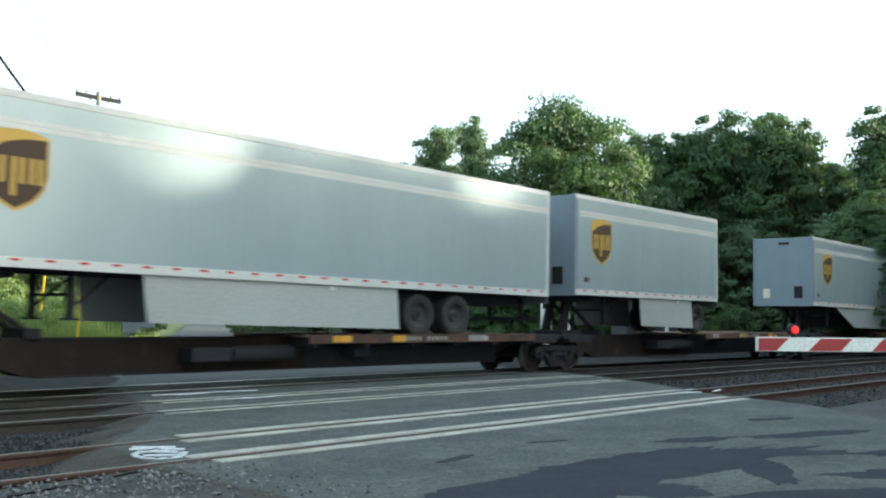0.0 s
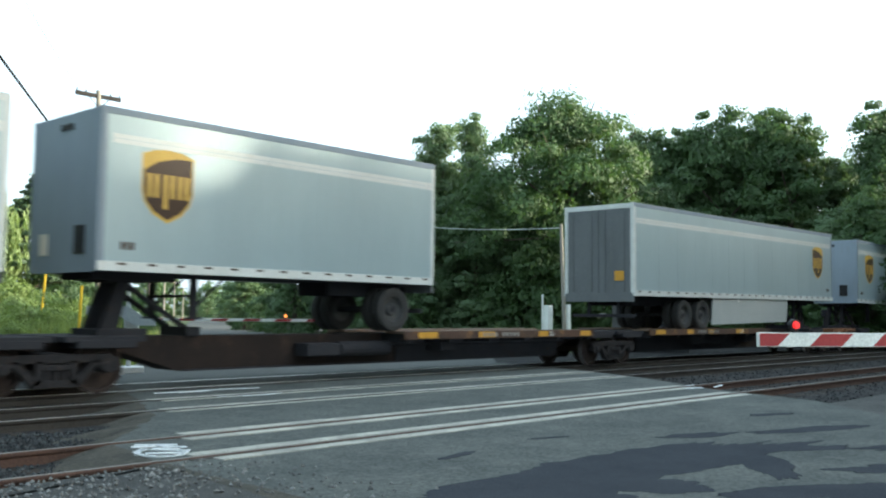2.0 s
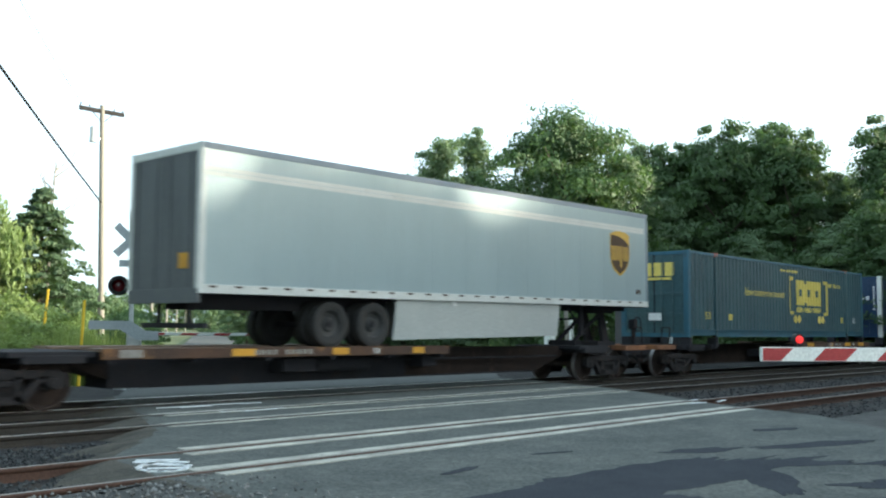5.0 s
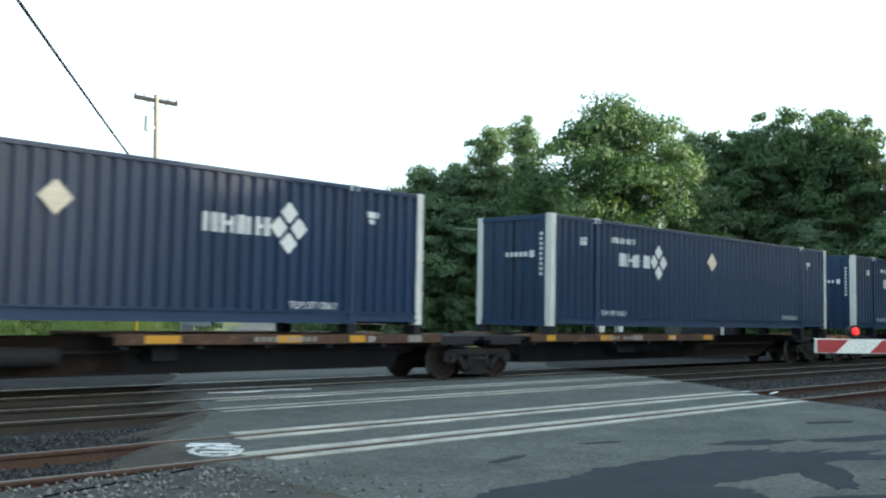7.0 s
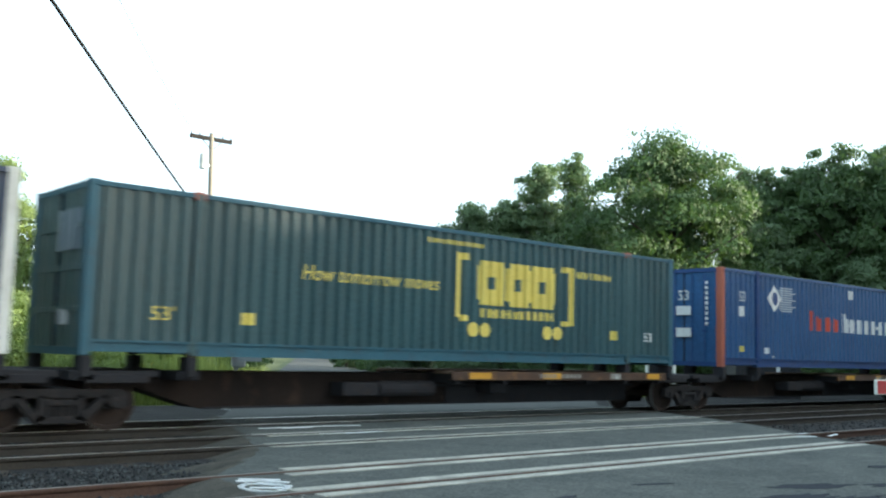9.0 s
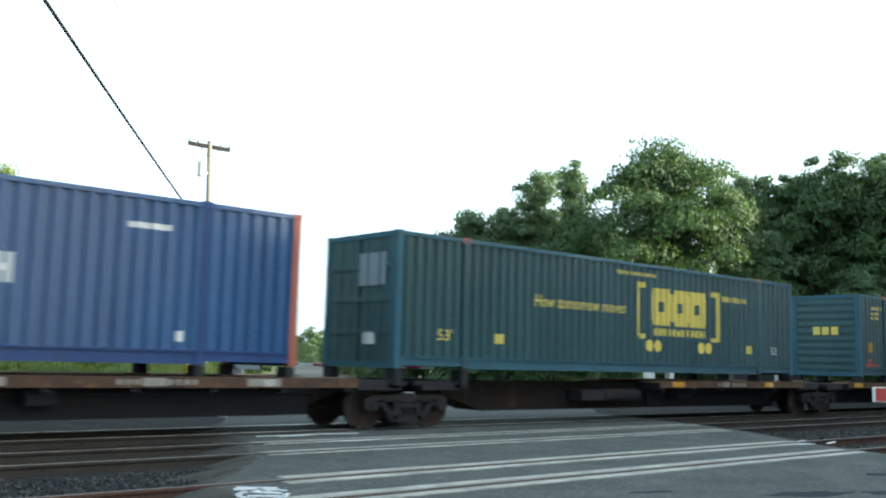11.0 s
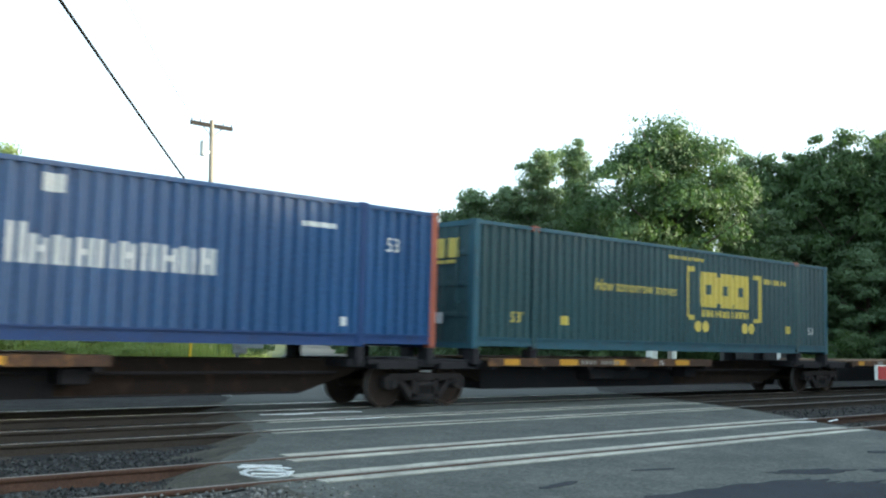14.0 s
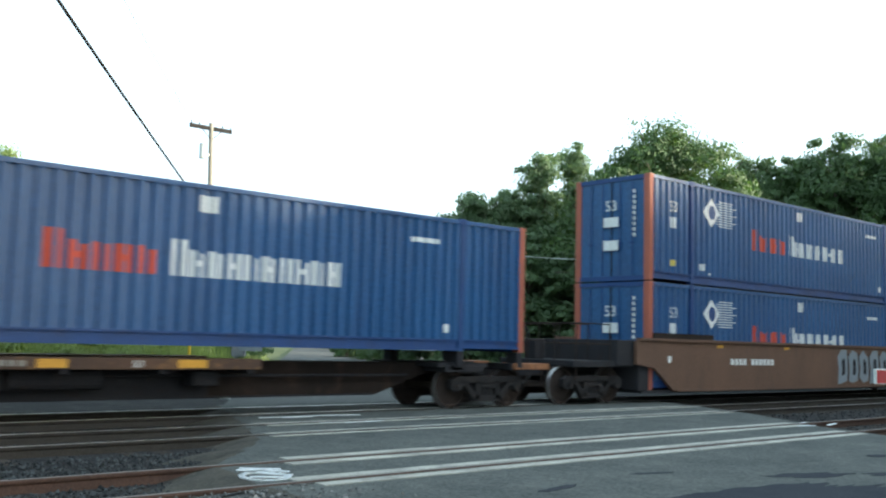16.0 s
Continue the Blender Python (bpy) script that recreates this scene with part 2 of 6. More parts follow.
LENS_HOT = glow("lit_red_lens_core", (1.0, 0.28, 0.06), 0.4)
YELLOW_POST = surface("yellow_marker", (0.75, 0.5, 0.04), (0.65, 0.42, 0.04), rough=0.5, scale=4)
SHED = surface("dark_shed_steel", (0.045, 0.047, 0.05), (0.03, 0.031, 0.033), rough=0.7, scale=1.5, bump=0.1, streak=3, spots=(0.16, 0.1, 0.07), spot_amount=0.3)
BARK = surface("bark", (0.1, 0.085, 0.065), (0.055, 0.047, 0.038), rough=0.95, scale=2, bump=0.8, streak=5)
LEAF_OAK = foliage("broad_leaves", (0.066, 0.118, 0.046), (0.044, 0.084, 0.036))
LEAF_DARK = foliage("dark_leaves", (0.105, 0.165, 0.085), (0.068, 0.118, 0.064))
LEAF_LIGHT = foliage("pale_leaves", (0.19, 0.255, 0.09), (0.13, 0.185, 0.066))
LEAF_WILLOW = foliage("willow_leaves", (0.22, 0.29, 0.125), (0.165, 0.225, 0.095))
LEAF_NEEDLE = foliage("needles", (0.08, 0.13, 0.07), (0.055, 0.095, 0.05))
GRASS = foliage("tall_grass", (0.2, 0.25, 0.08), (0.14, 0.185, 0.06))


# ---- mesh helpers ----
def part(name, bm, material, parent=None, label=""):
    me = bpy.data.meshes.new(name)
    bm.normal_update()
    bm.to_mesh(me)
    bm.free()
    return mesh_part(name, me, material, parent, label)


def mesh_part(name, me, material, parent=None, label=""):
    if material and not me.materials:
        me.materials.append(material)
    ob = new(name, me)
    if parent:
        ob.parent = parent
    return tagged(ob, label)


def box(bm, x0, x1, y0, y1, z0, z1, bevel=0.0):
    vs = [bm.verts.new((x, y, z)) for x in (x0, x1) for y in (y0, y1) for z in (z0, z1)]
    fs = [bm.faces.new([vs[i] for i in q]) for q in ((0, 1, 3, 2), (4, 6, 7, 5), (0, 4, 5, 1), (2, 3, 7, 6), (0, 2, 6, 4), (1, 5, 7, 3))]
    if bevel:
        bmesh.ops.bevel(bm, geom=list({e for f in fs for e in f.edges}), offset=bevel, segments=2, affect="EDGES", profile=0.5)
    return bm


def boxes(*rows, bevel=0.0):
    bm = bmesh.new()
    for r in rows:
        box(bm, *r, bevel=bevel)
    return bm


def prism(bm, outline, a, b, axis="y"):
    """An outline drawn out along an axis: (x, z) along y, (x, y) along z, (y, z) along x."""
    def at(p, s):
        return {"y": (p[0], s, p[1]), "z": (p[0], p[1], s), "x": (s, p[0], p[1])}[axis]
    lo = [bm.verts.new(at(p, a)) for p in outline]
    hi = [bm.verts.new(at(p, b)) for p in outline]
    n = len(outline)
    fs = [bm.faces.new(lo), bm.faces.new(hi[::-1])]
    fs += [bm.faces.new((lo[i], hi[i], hi[(i + 1) % n], lo[(i + 1) % n])) for i in range(n)]
    bmesh.ops.recalc_face_normals(bm, faces=fs)
    return bm


def tube(bm, p0, p1, r0, r1=None, n=10):
    """A tapered round bar between two points."""
    p0, p1 = Vector(p0), Vector(p1)
    r1 = r0 if r1 is None else r1
    q = (p1 - p0).to_track_quat("Z", "Y")
    rings = []
    for p, r in ((p0, r0), (p1, r1)):
        rings.append([bm.verts.new(p + q @ Vector((r * math.cos(2 * math.pi * i / n), r * math.sin(2 * math.pi * i / n), 0))) for i in range(n)])
    for i in range(n):
        bm.faces.new((rings[0][i], rings[0][(i + 1) % n], rings[1][(i + 1) % n], rings[1][i]))
    bm.faces.new(rings[0][::-1])
    bm.faces.new(rings[1])
    return bm


def lathe(bm, profile, cx, cz, n=28):
    """A closed profile of (radius, y) turned about an axis along y."""
    rings = [[bm.verts.new((cx + r * math.cos(2 * math.pi * i / n), y, cz + r * math.sin(2 * math.pi * i / n))) for i in range(n)] for r, y in profile]
    fs = []
    for k in range(len(rings)):
        a, b = rings[k], rings[(k + 1) % len(rings)]
        for i in range(n):
            fs.append(bm.faces.new((a[i], a[(i + 1) % n], b[(i + 1) % n], b[i])))
    bmesh.ops.recalc_face_normals(bm, faces=fs)
    return bm


def thing(name, label, category, group="", kind=""):
    return tagged(new(name), label, category, group, kind)


def lettering(name, words, x, z, size, material, parent, y, label="", slant=0.0, spread=1.0, rot_end=False):
    """Words as a flat mesh facing -y (or -x on an end wall, where x counts across)."""
    cu = bpy.data.curves.new(name, "FONT")
    cu.body, cu.size, cu.extrude, cu.shear, cu.space_character = words, size, 0.0015, slant, 1.0
    cu.resolution_u = 3
    tmp = bpy.data.objects.new(name, cu)
    me = bpy.data.meshes.new_from_object(tmp)
    bpy.data.objects.remove(tmp)
    for v in me.vertices:
        a, b, c = v.co
        v.co = (y - c, x - a * spread, z + b) if rot_end else (x + a * spread, y - c, z + b)
    me.materials.clear()
    return mesh_part(name, me, material, parent, label)


def run(ob, u, z=0.0, tilt=0.0, turned=False):
    """Remember a thing of the train: its left end at u along the train, or its right end when turned."""
    TRAIN.append((ob, u, z, tilt, turned))
    return ob


TRAIN = []


# ---- ground, road, tracks ----
def flat(name, outline, z0, z1, material, label, category, kind="structure", parent=None):
    bm = bmesh.new()
    prism(bm, outline, z0, z1, "z")
    ob = part(name, bm, material, parent)
    return tagged(ob, label, category, "", kind) if not parent else tagged(ob, label)


def meadow():
    """One sheet to the horizon, gently uneven beyond the railway."""
    bm = bmesh.new()
    xs = [-1500, -400, -150, -80] + [-60 + 6 * i for i in range(36)] + [180, 260, 500, 1500]
    ys = [-1500, -300, -80, -30, 0, 8, 18, 20.5] + [23 + 4 * i for i in range(24)] + [140, 200, 350, 700, 2500]
    grid = []
    for y in ys:
        row = []
        for x in xs:
            z = LAND + (0.25 * noise.noise(Vector((x * 0.05, y * 0.05, 0.3))) if 20.5 < y < 140 and abs(x) < 170 else 0)
            row.append(bm.verts.new((x, y, z)))
        grid.append(row)
    for j in range(len(ys) - 1):
        for i in range(len(xs) - 1):
            bm.faces.new((grid[j][i], grid[j][i + 1], grid[j + 1][i + 1], grid[j + 1][i]))
    tagged(part("ground", bm, SOIL), "green meadow soil with patchy grass reaching the woods", "ground", "", "structure")


meadow()
flat("ballast_bed", [(-120, 6.6), (320, 6.6), (320, 24.0), (-120, 24.0)], LAND - 0.2, BED, BALLAST, "dark grey crushed stone bed under three railway tracks", "ballast")

# the crossing slab and the approach on the near side
ROAD_EDGE = [(-60, -60), (60, -60), (24, -14), (13.2, 2.2), (15.4, 4.95), (17.1, 6.65), (18.3, 9.4), (20.2, 12.0), (21.5, 14.5), (22.9, 18.6),
             (10.1, 18.6), (9.2, 16.6), (8.2, 14.2), (7.25, 12.15), (5.4, 9.95), (5.05, 8.3), (4.95, 5.9), (3.2, 3.6), (-8, 0.5), (-60, -8)]
road = flat("road", ROAD_EDGE, -0.28, -0.016, ASPHALT, "worn grey asphalt level crossing with dark repair and shade patches", "road")
DIRX, DIRY = math.sin(radians(33.4)), math.cos(radians(33.4))
flat("far_road", [(10.1, 18.6), (22.9, 18.6), (22.9 + 6, 24), (22.5 + 9 + 400 * DIRX, 24 + 400 * DIRY), (14.5 + 400 * DIRX, 24 + 400 * DIRY), (13.6, 24)],
     LAND - 0.1, -0.11, FAR_ROAD, "pale grey country road running straight away between trees", "road")
flat("gravel_shoulder", [(-40, -6), (-8, 0.5), (3.2, 3.6), (4.95, 5.9), (5.05, 8.3), (5.3, 8.3), (-1, 7.6), (-40, 6.6)], LAND - 0.1, -0.024, GRAVEL, "grey gravel shoulder beside the crossing", "gravel")
flat("gravel_verge", [(24.2, -14), (60, -20), (90, 6.6), (17.2, 6.6), (15.5, 4.95), (13.4, 2.2)], LAND - 0.1, -0.08, GRAVEL, "grey gravel verge beside the road and tracks", "gravel")


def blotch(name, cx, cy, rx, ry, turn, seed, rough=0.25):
    """A ragged thin dark patch on the asphalt, for repairs and for painted foreground shade."""
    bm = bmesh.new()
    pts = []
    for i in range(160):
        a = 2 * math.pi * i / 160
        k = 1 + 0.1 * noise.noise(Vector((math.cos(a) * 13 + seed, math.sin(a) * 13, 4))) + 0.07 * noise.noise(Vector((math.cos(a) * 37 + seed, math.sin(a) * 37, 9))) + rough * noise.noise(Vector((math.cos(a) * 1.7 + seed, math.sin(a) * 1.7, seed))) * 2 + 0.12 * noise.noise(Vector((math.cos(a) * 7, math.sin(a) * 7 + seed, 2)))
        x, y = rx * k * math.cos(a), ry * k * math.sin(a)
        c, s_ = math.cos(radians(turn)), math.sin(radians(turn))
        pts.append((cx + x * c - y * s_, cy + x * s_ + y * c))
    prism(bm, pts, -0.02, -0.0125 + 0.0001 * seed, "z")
    part(name, bm, PATCH, road, "dark ragged patch of asphalt repair and painted foreground shade")


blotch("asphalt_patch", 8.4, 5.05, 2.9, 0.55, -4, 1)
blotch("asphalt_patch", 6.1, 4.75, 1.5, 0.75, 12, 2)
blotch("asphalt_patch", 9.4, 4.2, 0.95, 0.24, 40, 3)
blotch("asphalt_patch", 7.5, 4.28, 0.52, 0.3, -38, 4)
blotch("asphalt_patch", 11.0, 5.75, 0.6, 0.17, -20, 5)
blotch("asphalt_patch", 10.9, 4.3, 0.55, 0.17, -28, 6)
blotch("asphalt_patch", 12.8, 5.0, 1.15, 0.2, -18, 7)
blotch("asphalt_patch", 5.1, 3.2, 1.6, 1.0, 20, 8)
# near-right patches, some added to paint in the darker foreground corner's shade
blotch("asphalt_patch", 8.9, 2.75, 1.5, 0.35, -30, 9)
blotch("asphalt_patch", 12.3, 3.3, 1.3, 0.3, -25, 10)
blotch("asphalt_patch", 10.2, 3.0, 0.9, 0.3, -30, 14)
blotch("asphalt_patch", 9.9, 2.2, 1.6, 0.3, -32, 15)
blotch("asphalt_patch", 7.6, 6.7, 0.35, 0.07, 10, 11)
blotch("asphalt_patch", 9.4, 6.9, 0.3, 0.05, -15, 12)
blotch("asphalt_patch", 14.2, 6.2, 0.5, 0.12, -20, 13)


def rail_outline(cy):
    """Half foot, web and head of a rail, top at 0."""
    half = [(0.07, -0.178), (0.07, -0.166), (0.016, -0.145), (0.009, -0.06), (0.033, -0.038), (0.037, -0.012), (0.026, 0.0)]
    return [(cy + y, z) for y, z in half] + [(cy - y, z) for y, z in half[::-1]]


def track(cy, worn, head, x0, x1, label):
    t = thing("railway_track", label, "railway track", "parallel tracks", "structure")
    for side in (-0.75, 0.75):
        bm = bmesh.new()
        prism(bm, rail_outline(cy + side), x0, x1, "x")
        rail = part("rail", bm, worn, t)
        part("rail_head", boxes((x0, x1, cy + side - 0.024, cy + side + 0.024, -0.002, 0.003)), head, rail, "rail head polished by wheels" if head is RAIL_TOP else "dull rail head")
    tie = None
    for i in range(90):
        x = -14 + 0.54 * i
        if 5.5 + (cy - 9) * 0.5 < x < 18.5 + (cy - 9) * 0.5:
            continue
        if tie is None:
            tie = part("tie", boxes((-0.115, 0.115, -1.3, 1.3, -0.30, -0.142), bevel=0.012), TIE, t)
            ob = tie
        else:
            ob = mesh_part("tie", tie.data, None, t)
        ob.matrix_basis = pose(x + random.uniform(-0.03, 0.03), cy + random.uniform(-0.06, 0.06), random.uniform(-0.01, 0.006), 0, 0, random.uniform(-1.2, 1.2))
    return t


track(YN, RAIL_RUST, RAIL_DULL, -120, 320, "rusty little-used siding track nearest the road")
track(YM, RAIL_WORN, RAIL_TOP, -120, 320, "worn steel middle track with shiny rail heads")
track(YT, RAIL_WORN, RAIL_TOP, -120, 320, "worn steel main track carrying the freight train")

# pale panels along each rail in the crossing, with dark flangeways
for cy in (YN, YM, YT):
    for side in (-0.75, 0.75):
        xa = {YN: 5.75, YM: 8.0, YT: 9.6}[cy] + side * 0.5
        xb = {YN: 18.0, YM: 20.6, YT: 22.0}[cy] + side * 0.6
        inner = 1 if side < 0 else -1
        yr = cy + side
        lo, hi = yr - 0.115, yr + 0.115
        part("flangeway", boxes((xa, xb, lo, hi, -0.03, -0.011)), FLANGE, road, "dark gap beside the rail")
        wide = 0.20 if cy == YN else 0.13
        for a, b in ((lo - wide, lo), (hi, hi + wide)):
            if cy == YT and a < yr:
                continue
            x = xa + random.uniform(0, 0.3)
            while x < xb - 0.3:
                n_ = min(xb, x + random.uniform(2.2, 2.6))
                part("crossing_panel", boxes((x, n_ - 0.012, a + random.uniform(-0.01, 0.01), b + random.uniform(-0.008, 0.008), -0.06, -0.005 + random.uniform(-0.002, 0.001))), PLANK, road, "weathered pale crossing panel")
                x = n_


def dirt_ramp():
    """Trodden dirt and fines that slope from the slab's ragged end down to the ballast."""
    edge = [(4.95, 5.9), (5.05, 8.3), (5.4, 9.95), (7.25, 12.15), (8.2, 14.2), (9.2, 16.6), (10.1, 18.6)]
    bm = bmesh.new()
    rows = []
    for (x0, y0), (x1, y1) in zip(edge, edge[1:]):
        for k in range(8):
            f = k / 8
            x, y = x0 + (x1 - x0) * f, y0 + (y1 - y0) * f
            w = 0.75 + 0.7 * noise.noise(Vector((x * 1.7, y * 1.7, 5.1)))
            over = 0.04 + 0.3 * noise.noise(Vector((x * 2.3, y * 2.3, 1.4)))
            rows.append([bm.verts.new((x + d, y, z)) for d, z in ((over, -0.019), (max(0.0, over - 0.2), -0.0125), (-0.06, -0.014), (-0.06 - 0.35 * w, -0.05), (-0.06 - 0.75 * w, -0.11), (-0.06 - 1.25 * w, -0.17))])
    for a, b in zip(rows, rows[1:]):
        for k in range(5):
            bm.faces.new((a[k], a[k + 1], b[k + 1], b[k]))
    bmesh.ops.recalc_face_normals(bm, faces=bm.faces)
    ob = part("dirt_ramp", bm, MUD, road, "trodden grey-brown dirt at the slab's end")
    for f in ob.data.polygons:
        f.use_smooth = True


dirt_ramp()


def scrawl(strokes, label):
    bm = bmesh.new()
    for pts in strokes:
        for (x0, y0), (x1, y1) in zip(pts, pts[1:]):
            d = Vector((x1 - x0, y1 - y0)).normalized() * 0.03
            nx, ny = -d.y, d.x
            vs = [bm.verts.new((px, py, -0.0035)) for px, py in ((x0 + nx - d.x, y0 + ny - d.y), (x0 - nx - d.x, y0 - ny - d.y), (x1 - nx + d.x, y1 - ny + d.y), (x1 + nx + d.x, y1 + ny + d.y))]
            ws = [bm.verts.new((v.co.x, v.co.y, -0.014)) for v in vs]
            bm.faces.new(vs)
            for i in range(4):
                bm.faces.new((vs[i], ws[i], ws[(i + 1) % 4], vs[(i + 1) % 4]))
    part("paint_mark", bm, WHITE_MARK, road, label)


def sprayed_spot(x, along):
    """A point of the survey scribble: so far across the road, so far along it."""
    return (5.5 + 0.76 * x + 0.55 * along, 9.03 - 0.65 * x + 0.83 * along)


scrawl([[sprayed_spot(0.25 * math.cos(a * 0.52), 0.3 * math.sin(a * 0.52) - 0.12) for a in range(13)],
        [sprayed_spot(-0.3, 0.28), sprayed_spot(-0.05, 0.34), sprayed_spot(0.22, 0.27)], [sprayed_spot(-0.28, 0.44), sprayed_spot(0.12, 0.46)],
        [sprayed_spot(-0.2, 0.12), sprayed_spot(0.26, 0.02)], [sprayed_spot(-0.12, -0.2), sprayed_spot(0.2, -0.16)]], "sprayed white survey scribble")
scrawl([[(9.2, 15.35), (9.9, 15.3), (10.6, 15.35), (11.3, 15.2)], [(9.6, 15.2), (10.2, 15.22)]], "faint white sprayed line")
scrawl([[(9.6, 14.0), (10.3, 13.9), (10.9, 13.95)]], "faint white sprayed line")
scrawl([[(18.3, 9.9), (18.9, 10.0)], [(17.8, 9.6), (18.3, 9.5)], [(18.7, 9.4), (19.3, 9.55)]], "faint white sprayed line")


def stones(name, places, size, material, label, seed):
    """Loose stones as one heap of little eight-sided lumps."""
    rng = np.random.RandomState(seed)
    n = len(places)
    base = np.array([(1, 0, 0), (-1, 0, 0), (0, 1, 0), (0, -1, 0), (0, 0, 0.8), (0, 0, -0.8)], float)
    faces = np.array([(0, 2, 4), (2, 1, 4), (1, 3, 4), (3, 0, 4), (2, 0, 5), (1, 2, 5), (3, 1, 5), (0, 3, 5)])
    r = size * rng.uniform(0.5, 1.3, n)
    ang = rng.uniform(0, 6.28, n)
    v = base[None] * (1 + rng.uniform(-0.35, 0.35, (n, 6, 3))) + rng.uniform(-0.25, 0.25, (n, 6, 3))
    c, s_ = np.cos(ang)[:, None], np.sin(ang)[:, None]
    x = v[..., 0] * c - v[..., 1] * s_
    y = v[..., 0] * s_ + v[..., 1] * c
    v = np.stack([x, y, v[..., 2]], -1) * r[:, None, None] + np.asarray(places)[:, None, :]
    f = (faces[None] + 6 * np.arange(n)[:, None, None]).reshape(-1, 3)
    me = bpy.data.meshes.new(name)
    me.from_pydata(v.reshape(-1, 3).tolist(), [], f.tolist())
    tagged(mesh_part(name, me, material), label, "stones", "", "stuff")


def scatter(n, x0, x1, y0, y1, z, seed, clear=()):
    rng = np.random.RandomState(seed)
    p = np.stack([rng.uniform(x0, x1, n), rng.uniform(y0, y1, n), np.full(n, z) + rng.uniform(-0.01, 0.012, n)], -1)
    left = 5.2 + (p[:, 1] - 8.2) * 0.52
    right = 17.6 + (p[:, 1] - 7.2) * 0.55
    keep = (p[:, 0] < left) | (p[:, 0] > right)
    for cy in (YN, YM, YT):
        for s_ in (-0.75, 0.75):
            keep &= abs(p[:, 1] - cy - s_) > 0.1
    return p[keep]


stones("ballast_stones", np.concatenate([scatter(13000, -4, 9, 8, 12.2, BED + 0.012, 1), scatter(1500, -4, 11, 12.2, 19, BED + 0.0, 2), scatter(9000, 16, 45, 6.7, 19, BED + 0.015, 3)]), 0.028, STONE, "loose grey crushed railway ballast stones", 4)
gp = scatter(6000, -2, 5.3, 3.2, 8.2, -0.016, 5)
gp = gp[gp[:, 0] < np.interp(gp[:, 1], [3.6, 5.9, 8.25], [3.3, 5.1, 5.6])]
rngg = np.random.RandomState(8)
spill = np.stack([rngg.uniform(4.6, 6.2, 500), rngg.uniform(5.4, 8.2, 500), np.full(500, -0.01)], -1)
stones("gravel_stones", np.concatenate([gp, spill[rngg.uniform(0, 1, 500) > (spill[:, 0] - 4.6) / 1.6]]), 0.02, PALE_STONE, "scattered pale gravel stones beside the asphalt", 6)


# ---- rail vehicles ----
def add_truck(car, x):
    """A two-axle freight truck: bolster with side frames, springs and wheels."""
    tr = part("truck", boxes((x - 0.22, x + 0.22, -1.0, 1.0, 0.42, 0.72), (x - 0.16, x + 0.16, -0.35, 0.35, 0.7, 0.86), bevel=0.03), TRUCK, car)
    for s in (-1, 1):
        y0, y1 = (s * 1.0 - 0.08, s * 1.0 + 0.08)
        bm = bmesh.new()
        prism(bm, [(x - 1.12, 0.62), (x - 0.95, 0.70), (x + 0.95, 0.70), (x + 1.12, 0.62), (x + 1.12, 0.42), (x + 0.98, 0.36), (x + 0.78, 0.42), (x + 0.72, 0.56), (x - 0.72, 0.56), (x - 0.78, 0.42), (x - 0.98, 0.36), (x - 1.12, 0.42)], y0, y1)
        for k in (-1, 1):
            prism(bm, [(x + k * 0.80, 0.60), (x + k * 0.66, 0.60), (x + k * 0.26, 0.22), (x + k * 0.42, 0.16)], y0, y1)
            prism(bm, [(x + k * 0.36, 0.60), (x + k * 0.24, 0.60), (x + k * 0.24, 0.22), (x + k * 0.36, 0.22)], y0, y1)
        prism(bm, [(x - 0.44, 0.15), (x + 0.44, 0.15), (x + 0.36, 0.27), (x - 0.36, 0.27)], y0, y1)
        part("side_frame", bm, TRUCK, tr)
        for k in (-0.15, 0.0, 0.15):
            part("spring", tube(bmesh.new(), (x + k, s * 1.0, 0.27), (x + k, s * 1.0, 0.43), 0.062, 0.062, 10), TRUCK, tr)
        part("spring_cap", boxes((x - 0.23, x + 0.23, s * 1.0 - 0.09, s * 1.0 + 0.09, 0.43, 0.53), bevel=0.02), TRUCK, tr)
    for k in (-0.89, 0.89):
        for s in (-1, 1):
            bm = bmesh.new()
            yo, yi = s * 0.80, s * 0.665
            lathe(bm, [(0.10, yo), (0.10, s * 0.79), (0.38, s * 0.735), (0.39, yo), (0.457, yo), (0.462, s * 0.70), (0.49, s * 0.695), (0.485, yi), (0.39, yi), (0.38, s * 0.705), (0.10, s * 0.70)], x + k, 0.457)
            tube(bm, (x + k, 0, 0.457), (x + k, s * 0.95, 0.457), 0.085, 0.085, 10)
            w = part("wheel", bm, WHEEL, tr)
            bm = bmesh.new()
            lathe(bm, [(0.4585, s * 0.795), (0.4625, s * 0.70), (0.455, s * 0.70), (0.452, s * 0.795)], x + k, 0.457)
            part("tread", bm, TREAD, w, "bright worn tread")
            bm = bmesh.new()
            tube(bm, (x + k, s * 1.02, 0.47), (x + k, s * 1.12, 0.47), 0.11, 0.085, 12)
            part("bearing_cap", bm, TRUCK, w)
    return tr


